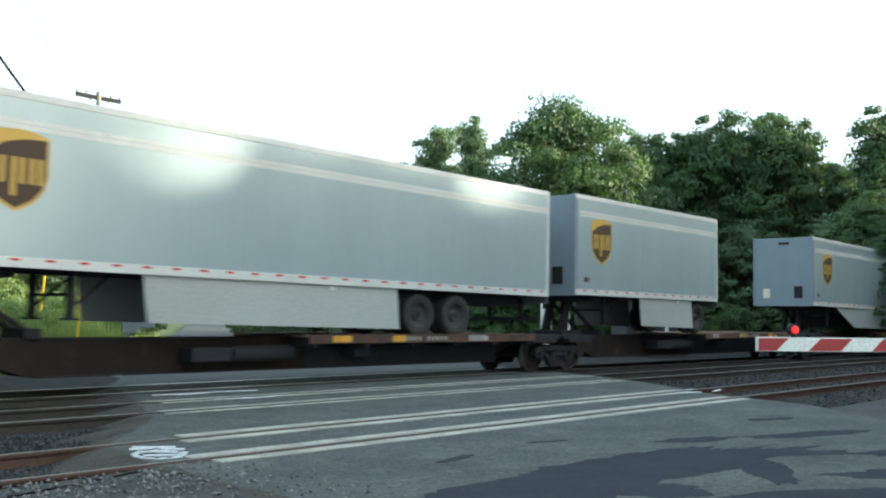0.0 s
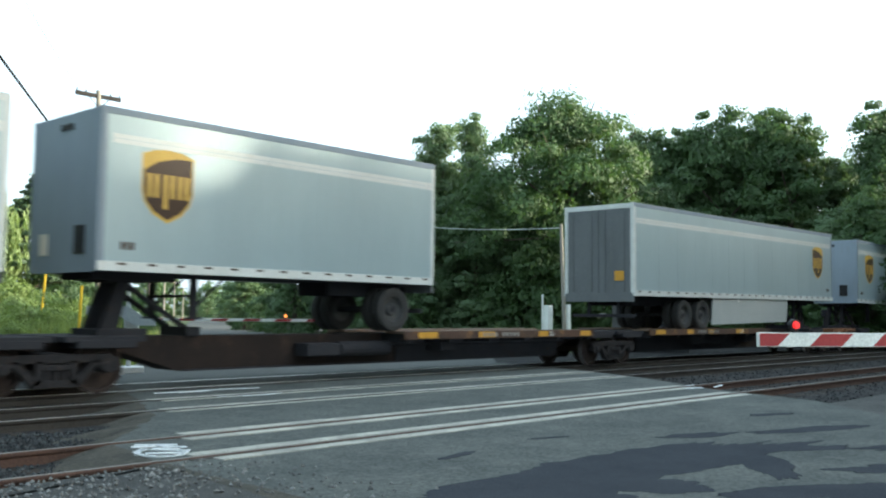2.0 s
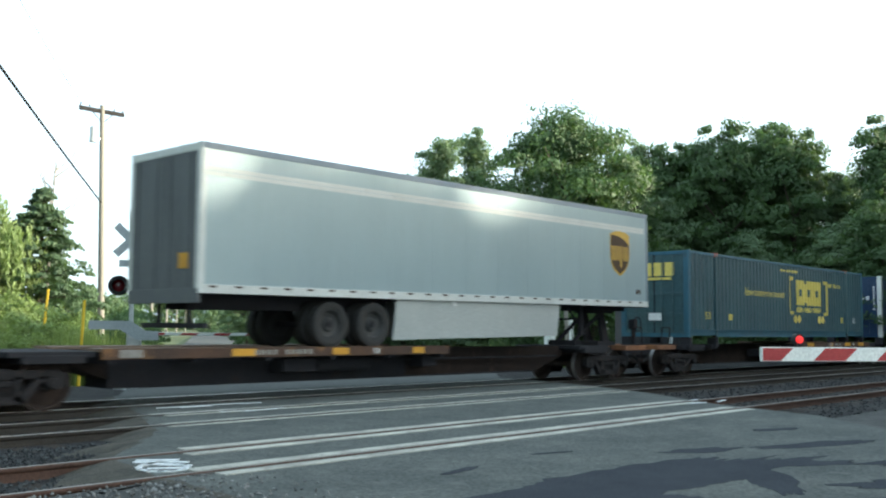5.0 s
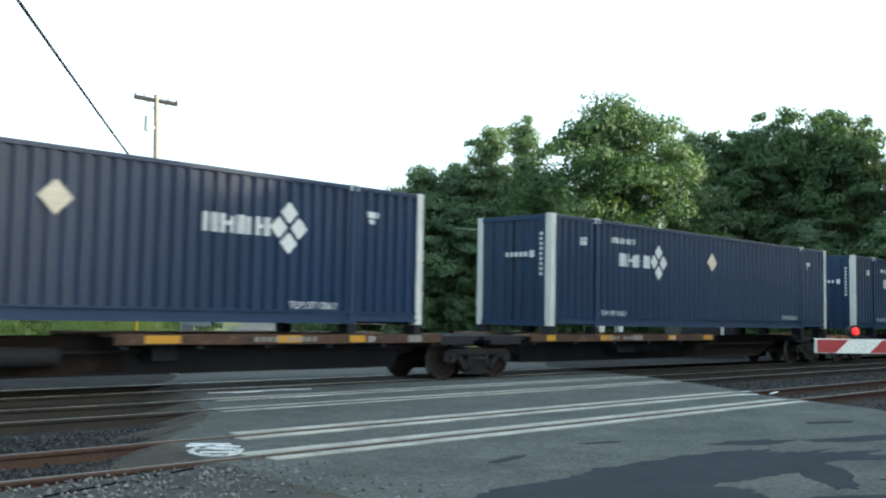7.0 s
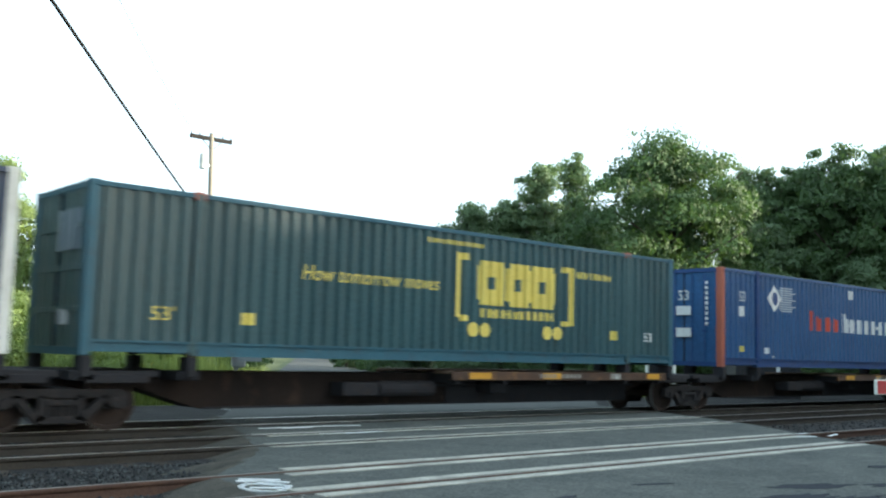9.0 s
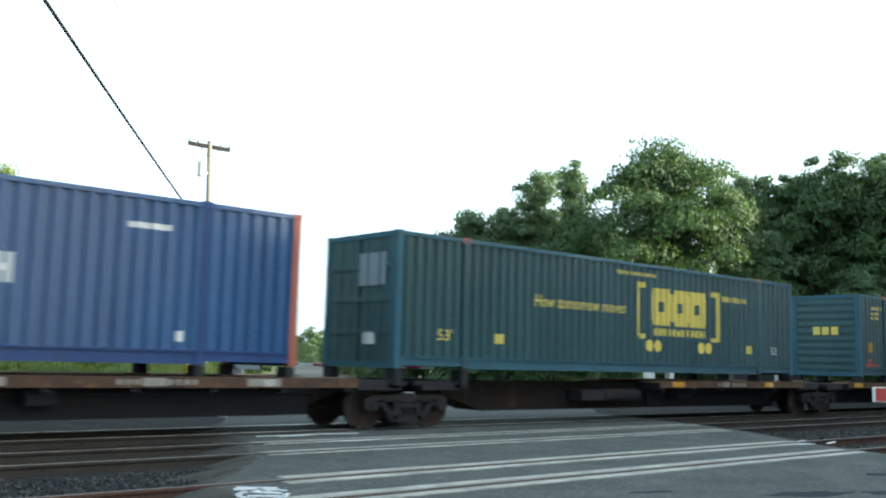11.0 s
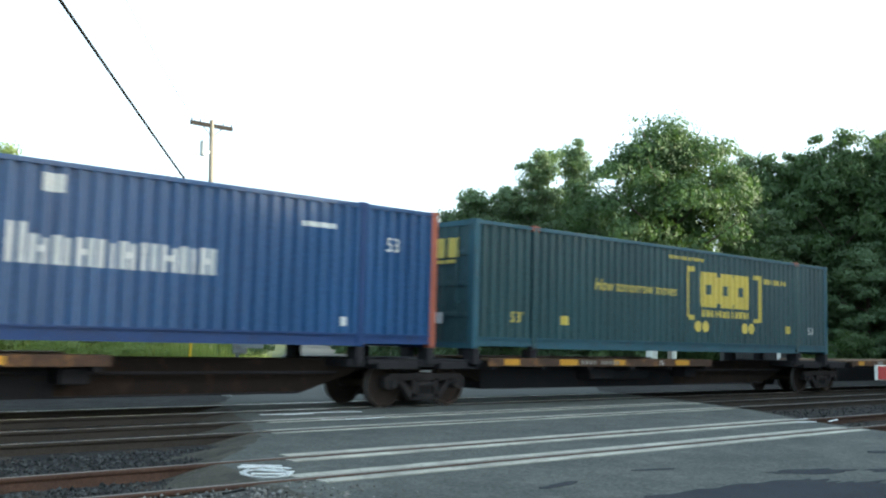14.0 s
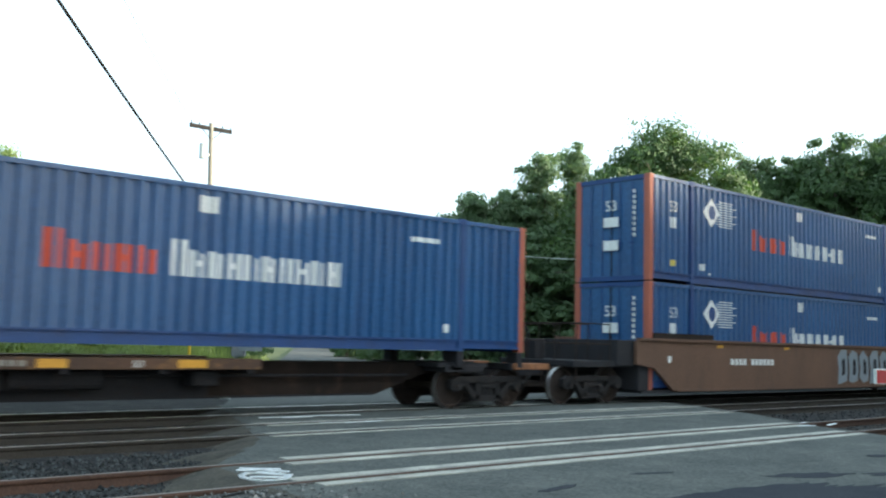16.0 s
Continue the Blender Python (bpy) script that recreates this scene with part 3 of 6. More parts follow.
def spine_car(joints, sides, loads, label):
    """An articulated spine car. joints: truck places along the train; sides: which half of each platform has wheel runways;
    loads: for each platform what stands on it, ('box', left end) or ('trailer', king pin, landing x) or None."""
    u0 = joints[0]
    car = thing("spine_car", label, "rail car", "articulated spine cars")
    for j in joints:
        add_truck(car, j - u0)
    for i, (a, b) in enumerate(zip(joints, joints[1:])):
        a, b = a - u0, b - u0
        bm = bmesh.new()
        prism(bm, [(a + 0.12, 0.98), (a + 0.12, 0.74), (a + 1.35, 0.74), (a + 2.7, 0.31), (b - 2.7, 0.31), (b - 1.35, 0.74), (b - 0.12, 0.74), (b - 0.12, 0.98)], -0.42, 0.42)
        sill = part("centre_sill", bm, SILL, car, "deep rusty brown centre sill")
        # lower flange and stiffeners of the sill
        rows = [(a + 2.8, b - 2.8, -0.50, 0.50, 0.295, 0.33)]
        part("sill_flange", boxes(*rows), GRIME, sill)
        # end platforms over the trucks
        for e, far in ((a, a + 1.7), (b - 1.7, b)):
            part("end_deck", boxes((e + 0.1, far - 0.1, -1.15, 1.15, 0.90, 1.0), (e + 0.3, far - 0.3, -1.2, 1.2, 0.80, 0.94), bevel=0.01), GRIME, car)
        half = (a + 1.6, a + 10.4) if sides[i] == "L" else (b - 9.2, b - 1.5)
        for s in (-1, 1):
            yy = sorted((s * 0.72, s * 1.34))
            run_ = part("runway", boxes((half[0], half[1], yy[0], yy[1], 0.99, 1.045)), BAND_TOP, car, "worn steel wheel runway")
            ye = sorted((s * 1.345, s * 1.315))
            edge = part("runway_edge", boxes((half[0], half[1], ye[0], ye[1], 0.86, 1.05), (half[0], half[1], *sorted((s * 1.345, s * 1.24)), 0.86, 0.875)), BAND, run_, "orange-brown stained deck edge")
            x = half[0] + 0.3 + 0.4 * random.random()
            while x < half[1] - 0.6:
                w = random.uniform(0.3, 0.7)
                yf = sorted((s * 1.346, s * 1.351))
                part("reflector", boxes((x, x + w, *yf, 0.885, 1.025)), YELLOW_TAPE if random.random() < 0.85 else DULL_MARK, run_)
                x += w + random.uniform(0.9, 2.2)
            # reporting marks as plain bars
            bm = bmesh.new()
            xm = half[0] + (half[1] - half[0]) * 0.36
            for k in range(10):
                if k != 4:
                    box(bm, xm + k * 0.15, xm + k * 0.15 + 0.09, *sorted((s * 1.352, s * 1.356)), 0.905, 1.0)
            tagged(part("marking", bm, DULL_MARK, run_, "faded stencilled marks"), kind="stuff")
        lettering("number", "53", half[0] + (half[1] - half[0]) * 0.72, 0.895, 0.16, WHITE, car, -1.353, "white stencilled number 53", spread=1.3)
        # a deeper black box under the runways stands in for the shade there
        part("shade_box", boxes((half[0] + 0.6, half[1] - 0.6, -0.47, 0.47, 0.30, 0.985)), GRIME, car, "black box for the shade under the runways")
        # crossbearers that carry the runways and box pedestals
        bear = [half[0] + 0.2 + k * (half[1] - half[0] - 0.4) / 5 for k in range(6)]
        first = None
        for x in bear:
            if first is None:
                first = part("crossbearer", boxes((-0.07, 0.07, -1.3, 1.3, 0.78, 0.99)), GRIME, car)
                ob = first
            else:
                ob = mesh_part("crossbearer", first.data, None, car)
            ob.location.x = x
        # hoses and brake gear under the platform
        m = (a + b) / 2
        bm = boxes((m - 3.1, m - 2.2, -0.98, -0.5, 0.52, 0.80), (m + 1.0, m + 1.5, -1.0, -0.5, 0.55, 0.82), bevel=0.03)
        tube(bm, (m - 2.1, -0.75, 0.66), (m - 0.6, -0.75, 0.66), 0.17, 0.17, 14)
        tube(bm, (m - 0.6, -0.62, 0.72), (b - 2.0, -0.62, 0.72), 0.03, 0.03, 6)
        part("brake_gear", bm, GRIME, car, "grimy brake cylinder and reservoir")
        load = loads[i]
        if load and load[0] == "box":
            l = load[1] - u0
            for x in (l + 0.12, l + 1.98, l + 16.15 - 1.98, l + 16.03):
                for s in (-1, 1):
                    part("pedestal", boxes((x - 0.09, x + 0.09, *sorted((s * 0.95, s * 1.31)), 0.9, 1.245), (x - 0.2, x + 0.2, *sorted((s * 0.4, s * 1.2)), 0.84, 1.0), bevel=0.015), GRIME, car)
        elif load:
            k = load[1] - u0
            d = load[2]
            hitch = part("hitch", boxes((k - 0.5, k + 0.5, -0.5, 0.5, 0.97, 1.12), bevel=0.015), GRIME, car, "dark folding trailer hitch")
            for s in (-0.3, 0.3):
                bm = bmesh.new()
                prism(bm, [(k - 0.42 * d, 0.98), (k - 0.05 * d, 0.98), (k + 0.18 * d, 2.0), (k - 0.06 * d, 2.0)], s - 0.06, s + 0.06)
                part("strut", bm, GRIME, hitch)
                part("brace", tube(bmesh.new(), (k + 0.1 * d, s, 1.95), (k + 1.5 * d, s, 1.08), 0.06, 0.06, 8), GRIME, hitch)
            part("king_pin_plate", boxes((k - 0.35, k + 0.45, -0.45, 0.45, 1.98, 2.06), bevel=0.01), GRIME, hitch)
            part("brace_foot", boxes((k + 1.5 * d - 0.15, k + 1.5 * d + 0.15, -0.5, 0.5, 0.97, 1.15), bevel=0.01), GRIME, hitch)
    # couplers, brake wheel and grab irons at both ends of the car
    end = joints[-1] - u0
    for e, s in ((0, -1), (end, 1)):
        part("coupler", boxes((e + s * 1.0 - 0.95, e + s * 1.0 + 0.95, -0.16, 0.16, 0.66, 0.92), bevel=0.03), GRIME, car)
        for q in (-1, 1):
            bm = boxes((e + s * 1.25 - 0.6, e + s * 1.25 + 0.55, *sorted((q * 0.75, q * 1.3)), 0.86, 1.0), bevel=0.01)
            part("end_sill", bm, ORANGE_SILL, car, "stained orange end sill")
        for q in (-1, 1):
            x0, x1, top = e + s * 1.3 - 0.25, e + s * 1.3 + 0.25, 1.55
            ladder = part("ladder", tube(bmesh.new(), (x0, q * 1.28, 0.45), (x0, q * 1.28, top), 0.016, 0.016, 6), SILL, car)
            part("stile", tube(bmesh.new(), (x1, q * 1.28, 0.45), (x1, q * 1.28, top), 0.016, 0.016, 6), SILL, ladder)
            for z in (0.5, 0.75, 1.55):
                part("rung", tube(bmesh.new(), (x0, q * 1.28, z), (x1, q * 1.28, z), 0.014, 0.014, 6), SILL, ladder)
    stand = part("brake_stand", boxes((-1.62, -1.5, -0.32, -0.2, 0.95, 1.55), bevel=0.012), GRIME, car, "dark hand-brake stand")
    part("brake_box", boxes((-1.7, -1.46, -0.38, -0.14, 1.5, 1.82), bevel=0.04), GRIME, stand)
    part("brake_wheel", lathe(bmesh.new(), [(0.24, -0.44), (0.24, -0.41), (0.205, -0.41), (0.205, -0.44)], -1.58, 1.66, 20), GRIME, stand)
    for e, s in ((0, -1), (end, 1)):
        for q in (-0.5, 0.5):
            bm = bmesh.new()
            pts = [(e + s * (1.0 + 0.17 * k), q, 0.72 - 0.3 * math.sin(math.pi * k / 6)) for k in range(7)]
            rings = [[bm.verts.new((x + 0.02 * math.sin(c), y + 0.028 * math.cos(c), z + 0.028 * math.sin(c))) for c in (0, 1.05, 2.1, 3.14, 4.19, 5.24)] for x, y, z in pts]
            for r0, r1 in zip(rings, rings[1:]):
                for c in range(6):
                    bm.faces.new((r0[c], r0[(c + 1) % 6], r1[(c + 1) % 6], r1[c]))
            part("air_hose", bm, BLACK, car, "sagging black brake hose")
    return run(car, u0)


# ---- containers ----
PITCH, DEEP = 0.28, 0.066
BOX_L, BOX_H, SIDE = 16.154, 2.896, 1.282


def wave(x):
    """Depth of the corrugation at x."""
    p = (x % PITCH) / PITCH
    return DEEP * (0 if p < 0.36 else (p - 0.36) / 0.14 if p < 0.5 else 1 if p < 0.86 else (1 - p) / 0.14)


def bends(x0, x1):
    k = [PITCH * (i + f) for i in range(int(x0 / PITCH) - 1, int(x1 / PITCH) + 2) for f in (0, 0.36, 0.5, 0.86)]
    return [x0] + [x for x in k if x0 + 1e-4 < x < x1 - 1e-4] + [x1]


def corrugated(x0, x1, z0, z1, s):
    xs = bends(x0, x1)
    bm = bmesh.new()
    lo_o = [bm.verts.new((x, s * (SIDE - wave(x)), z0)) for x in xs]
    hi_o = [bm.verts.new((x, s * (SIDE - wave(x)), z1)) for x in xs]
    lo_i = [bm.verts.new((x, s * (SIDE - wave(x) - 0.01), z0)) for x in xs]
    hi_i = [bm.verts.new((x, s * (SIDE - wave(x) - 0.01), z1)) for x in xs]
    fs = []
    for i in range(len(xs) - 1):
        fs += [bm.faces.new((lo_o[i], lo_o[i + 1], hi_o[i + 1], hi_o[i])), bm.faces.new((lo_i[i], hi_i[i], hi_i[i + 1], lo_i[i + 1])),
               bm.faces.new((hi_o[i], hi_o[i + 1], hi_i[i + 1], hi_i[i])), bm.faces.new((lo_o[i], lo_i[i], lo_i[i + 1], lo_o[i + 1]))]
    bmesh.ops.recalc_face_normals(bm, faces=fs)
    return bm


def painted(bm, x0, x1, z0, z1, y=SIDE):
    """A painted bar that follows the corrugation of the near side, a coat thick."""
    xs = bends(x0, x1)
    a = [bm.verts.new((x, -(y - wave(x)) - 0.003, z0)) for x in xs]
    b = [bm.verts.new((x, -(y - wave(x)) - 0.003, z1)) for x in xs]
    for i in range(len(xs) - 1):
        bm.faces.new((a[i], a[i + 1], b[i + 1], b[i]))


def bars(rows):
    bm = bmesh.new()
    for r in rows:
        painted(bm, *r)
    return bm


def marks(name, bm, material, parent, label):
    """Small painted marks, too fine to pick apart."""
    return tagged(part(name, bm, material, parent, label), kind="stuff")


def word_bars(x0, x1, z0, z1, n, gap=0.22, tall=()):
    """A word as plain upright bars, one for each letter; those in tall rise higher."""
    w = (x1 - x0) / n
    rows = []
    for i in range(n):
        top = z1 if i in tall or not tall else z0 + (z1 - z0) * 0.74
        a, b = x0 + i * w, x0 + (i + 1 - gap) * w
        w_, h_ = b - a, top - z0
        rows += [(a, a + w_ * 0.42, z0, top), (b - w_ * 0.34, b, z0, top - h_ * (0.0, 0.12, 0.06)[i % 3]), (a + w_ * 0.42, b - w_ * 0.34, z0 + h_ * 0.4, z0 + h_ * (0.56, 0.62)[i % 2])][:3 if i % 2 else 2]
    return rows


def hollow(x0, x1, z0, z1):
    """A chunky block with clipped corners and a slot in its middle."""
    w, h = x1 - x0, z1 - z0
    return [(x0 + w * 0.1, x1 - w * 0.1, z0, z0 + h * 0.12), (x0, x1, z0 + h * 0.12, z0 + h * 0.36), (x0, x0 + w * 0.38, z0 + h * 0.36, z0 + h * 0.64), (x1 - w * 0.38, x1, z0 + h * 0.36, z0 + h * 0.64),
            (x0, x1, z0 + h * 0.64, z0 + h * 0.88), (x0 + w * 0.1, x1 - w * 0.1, z0 + h * 0.88, z1)]


def container(kind, u, z, label, loads_on, decal=0, group="containers on the train"):
    skin, rail, post, cast = {"teal": (GREEN_BOX, GREEN_RAIL, GREEN_RAIL, ORANGE_POST), "navy": (NAVY, NAVY_RAIL, WHITE_POST, WHITE_POST), "blue": (BLUE, BLUE_RAIL, ORANGE_POST, BLUE_RAIL)}[kind]
    c = thing("shipping_container", label, "container", group)
    L, H = BOX_L, BOX_H
    for s in (-1, 1):
        for x0, x1 in ((0.16, 1.90), (2.06, L - 2.06), (L - 1.90, L - 0.16)):
            part("side_panel", corrugated(x0, x1, 0.262, H - 0.09, s), skin, c)
            up = 0.05 * (x0 < 1 or x1 > L - 1)
            sill = part("bottom_rail", boxes((x0, x1, *sorted((s * 1.18, s * 1.262)), 0.03 + up, 0.25)), rail, c)
            part("rail_lip", boxes((x0, x1, *sorted((s * 1.19, s * 1.302)), 0.225, 0.262)), rail, sill)
            part("rail_flange", boxes((x0, x1, *sorted((s * 1.19, s * 1.298)), 0.015 + up, 0.065 + up)), rail, sill)
        part("top_rail", boxes((0.1, L - 0.1, *sorted((s * 1.20, s * 1.29)), H - 0.10, H - 0.012), bevel=0.008), skin if kind != "teal" else rail, c)
        for x in (1.98, L - 1.98):
            p = part("stacking_post", boxes((x - 0.066, x + 0.066, *sorted((s * 1.15, s * 1.304)), 0.02, H - 0.02), bevel=0.01), rail if kind != "teal" else skin, c)
            part("casting", boxes((x - 0.11, x + 0.11, *sorted((s * 1.14, s * 1.302)), H - 0.13, H + 0.012), bevel=0.01), cast if kind != "blue" else rail, p)
            part("casting", boxes((x - 0.09, x + 0.09, *sorted((s * 1.14, s * 1.30)), 0.0, 0.13), bevel=0.01), SILL if kind == "teal" else rail, p)
        for e in (0, L):
            d = 0.17 if kind != "navy" else 0.19
            x0, x1 = (0, d) if e == 0 else (L - d, L)
            p = part("corner_post", boxes((x0, x1, *sorted((s * 1.10, s * 1.295)), 0.0, H), bevel=0.012), post, c, {"navy": "white-painted corner post with chipped edges", "blue": "red-orange corner post"}.get(kind, ""))
            part("casting", boxes((x0 - 0.004, x1 + 0.01, *sorted((s * 1.12, s * 1.30)), H - 0.1, H + 0.004), bevel=0.01), post, p)
    part("roof", boxes((0.05, L - 0.05, -1.22, 1.22, H - 0.06, H - 0.02)), skin, c)
    part("floor", boxes((0.05, L - 0.05, -1.2, 1.2, 0.10, 0.16)), GRIME, c)
    ribbed = decal == 9
    for e in (0, L):
        s = -1 if e == 0 else 1
        x0, x1 = sorted((e, e - s * 0.05))
        rows = [(x0 + (0.03 if e == 0 else 0), x1 - (0.03 if e else 0) + 0.0, -1.1, 1.1, 0.12, H - 0.12)]
        end = part("end_wall", boxes(*rows), skin, c)
        for k in range(10 if ribbed and e == 0 else 0):
            part("end_rib", boxes((-0.004, 0.05, -1.08, 1.08, 0.2 + k * 0.26, 0.33 + k * 0.26), bevel=0.01), skin, end)
        for za, zb_ in ((0.0, 0.13), (H - 0.13, H - 0.01)):
            part("end_rail", boxes((x0, x1, -1.12, 1.12, za, zb_)), rail, c)
        if e == 0 and kind != "teal" or (e == 0 and kind == "teal" and not ribbed):
            for y in (-0.72, -0.3, 0.3, 0.72):
                bm = tube(bmesh.new(), (-0.012, y, 0.15), (-0.012, y, H - 0.15), 0.016, 0.016, 6)
                box(bm, -0.03, 0.0, y - 0.07, y + 0.07, 1.0, 1.06)
                part("lock_rod", bm, skin if kind != "blue" else BLUE_RAIL, end)
            part("door_seam", boxes((-0.005, 0.03, -0.012, 0.012, 0.13, H - 0.13)), GRIME, end)
            for zr in (0.75, 1.45, 2.15) if kind == "teal" else ():
                part("door_rib", boxes((0.0, 0.03, -1.05, 1.05, zr - 0.05, zr + 0.05), bevel=0.008), skin, end)
    Y = SIDE
    if kind == "teal" and decal != 9:
        lettering("slogan", "How tomorrow moves", 4.14, 1.52, 0.42, YELLOW, c, -Y - 0.004, "yellow painted slogan", 0.25, 0.88)
        cx = 8.15
        blk = []
        for k, w in enumerate((0.86, 0.80, 0.92)):
            a = cx + 0.68 + (0, 0.9, 1.68)[k]
            blk += hollow(a, a + w, 1.28, 2.28)
        blk += word_bars(cx + 0.78, cx + 3.2, 1.0, 1.2, 10, 0.2)
        marks("emblem", bars(blk), YELLOW, c, "faded yellow block emblem")
        br = [(cx, cx + 0.17, 0.98, 2.40), (cx + 0.17, cx + 0.42, 2.25, 2.40), (cx + 0.17, cx + 0.42, 0.9, 1.03), (cx + 3.72, cx + 3.9, 0.92, 2.34), (cx + 3.45, cx + 3.72, 2.2, 2.34), (cx + 3.5, cx + 3.72, 0.9, 1.02)]
        marks("bracket", bars(br), YELLOW, c, "yellow bracket shapes")
        bm = bmesh.new()
        for x in (8.68, 9.05, 11.1, 11.46):
            vs = [bm.verts.new((x + 0.165 * math.cos(a * math.pi / 10), -Y - 0.003, 0.72 + 0.16 * math.sin(a * math.pi / 10))) for a in range(20)]
            bm.faces.new(vs)
        marks("disc", bm, YELLOW, c, "four yellow discs")
        marks("marking", bars(word_bars(7.3, 9.0, 2.55, 2.65, 9) + word_bars(12.2, 13.5, 2.1, 2.26, 8) + [(2.9, 3.2, 0.6, 0.82), (13.45, 13.75, 0.62, 0.85)]), YELLOW, c, "small yellow painted marks")
        lettering("number", "53'", 1.15, 0.62, 0.34, YELLOW, c, -Y - 0.004, "yellow number 53", 0, 1.15)
        lettering("number", "53", 14.85, 0.62, 0.32, WHITE, c, -Y - 0.004, "white number 53", 0, 1.15)
        if decal == 2:
            part("data_plate", boxes((-0.008, 0.03, -0.9, 0.0, 1.75, 2.45)), SILVER_END, c, "pale grey blank plate on the end")
            part("data_plate", boxes((-0.008, 0.03, -0.55, -0.2, 0.5, 0.75)), WHITE, c)
        else:
            bm = boxes(*[(-0.012, 0.0, -0.75 + k * 0.42, -0.42 + k * 0.42, 2.05, 2.5) for k in range(3)], (-0.012, 0, -0.65, 0.45, 1.92, 2.0))
            marks("emblem", bm, YELLOW, c, "yellow block emblem on the end")
            part("data_plate", boxes((-0.012, 0.0, -0.3, 0.2, 0.55, 0.8)), WHITE, c)
    elif kind == "teal":
        blk = []
        for k, w in enumerate((0.86, 0.80, 0.86)):
            a = 11.15 + (0, 0.92, 1.70)[k]
            blk += hollow(a, a + w, 1.38, 2.40)
        blk += word_bars(11.2, 13.65, 1.12, 1.3, 10, 0.2)
        marks("emblem", bars(blk), YELLOW, c, "faded yellow block emblem")
        marks("marking", bars(word_bars(0.95, 1.8, 2.38, 2.5, 7) + word_bars(0.9, 1.6, 2.2, 2.3, 6) + word_bars(0.9, 1.6, 2.04, 2.14, 6)), YELLOW, c, "small faded marks")
        part("placard", bars([(0.65, 1.05, 0.85, 1.2)]), YELLOW_TAPE, c, "orange placard")
        marks("notice", bars(word_bars(0.4, 1.45, 0.36, 0.46, 8) + word_bars(0.6, 1.1, 0.52, 0.62, 5)), RED_LETTER, c, "faded red notice")
        marks("sticker", bars([(2.55, 2.67, 1.4, 1.68), (2.48, 2.74, 1.48, 1.6), (7.6, 7.72, 1.3, 1.6)]), WHITE, c, "white stickers")
        lettering("number", "53", 14.75, 1.62, 0.32, WHITE, c, -Y - 0.004, "white number 53", 0, 1.1)
        marks("emblem", boxes(*[(-0.012, 0.0, -0.5 + k * 0.34, -0.24 + k * 0.34, 1.45, 1.75) for k in range(3)]), YELLOW, c, "faded yellow block emblem on the end")
    elif kind == "navy":
        # three plain block groups for the operator's mark and its square-knot device
        a = 3.05 if decal == 1 else 10.65
        marks("emblem", bars(word_bars(a, a + 1.52, 1.68, 2.04, 4, 0.18)), WHITE, c, "white block mark")
        bm = bmesh.new()
        dx = a + 1.9
        for q in ((0, 0.3), (0.3, 0), (0, -0.3), (-0.3, 0)):
            vs = [bm.verts.new((dx + q[0] * 0.8 + p * 0.2, -Y - 0.003, 1.87 + q[1] + r * 0.22)) for p, r in ((1, 0), (0, 1), (-1, 0), (0, -1))]
            bm.faces.new(vs)
        part("device", bm, WHITE, c, "white device of four diamonds")
        d0 = 7.95
        bm = bmesh.new()
        bm.faces.new([bm.verts.new((d0 + p * 0.3, -Y - 0.006, 2.03 + r * 0.3)) for p, r in ((-1, 0), (0, -1), (1, 0), (0, 1))])
        part("placard", bm, CREAM, c, "cream diamond hazard placard")
        lettering("lift_notice", "TOP LIFT ONLY", 2.15, 0.30, 0.2, WHITE, c, -Y - 0.004, "white notice top lift only", 0, 0.85)
        lettering("lift_notice", "TOP LIFT ONLY", 12.6, 0.30, 0.2, WHITE, c, -Y - 0.004, "white notice top lift only", 0, 0.85)
        marks("marking", bars(word_bars(2.7, 3.85, 2.3, 2.46, 8)), WHITE, c, "white stencilled marks")
        marks("sticker", bars([(1.25, 1.6, 2.3, 2.36), (1.3, 1.55, 2.15, 2.28), (14.55, 14.85, 2.25, 2.38), (14.6, 14.8, 2.12, 2.22)]), WHITE, c, "white stickers")
        marks("emblem", boxes(*[(-0.034, -0.004, -0.5 + k * 0.16, -0.41 + k * 0.16, 1.8, 1.92) for k in range(5)], (-0.034, -0.004, -0.74, -0.6, 1.77, 1.95)), WHITE, c, "white block mark on the door")
        part("marking", boxes(*[(-0.012, 0.028, -0.99, -0.92, 1.3 + k * 0.13, 1.38 + k * 0.13) for k in range(9)]), WHITE, c, "white stencilled marks on the door")
    else:
        marks("wordmark", bars(word_bars(5.2, 7.15, 1.22, 1.86, 5, 0.2, (0,))), RED_LETTER, c, "red block lettering shapes")
        marks("wordmark", bars(word_bars(7.35, 11.0, 1.22, 1.86, 10, 0.2, (0,))), WHITE, c, "white block lettering shapes")
        bm = bmesh.new()
        bm.faces.new([bm.verts.new((2.95 + p * 0.42, -Y - 0.004, 2.12 + r * 0.42)) for p, r in ((-1, 0), (0, -1), (1, 0), (0, 1))])
        part("device", bm, WHITE, c, "white diamond device")
        bm = bmesh.new()
        bm.faces.new([bm.verts.new((2.98 + 0.17 * math.cos(k * math.pi / 8), -Y - 0.008, 2.12 + 0.21 * math.sin(k * math.pi / 8))) for k in range(16)])
        part("device_core", bm, BLUE_RAIL, c, "blue disc in the diamond")
        marks("speed_stripe", bars([(3.1 + 0.25 * abs(k - 5) / 5, 4.05 + 0.1 * (k % 3), 1.75 + k * 0.072, 1.78 + k * 0.072) for k in range(11)]), WHITE, c, "thin white speed stripes")
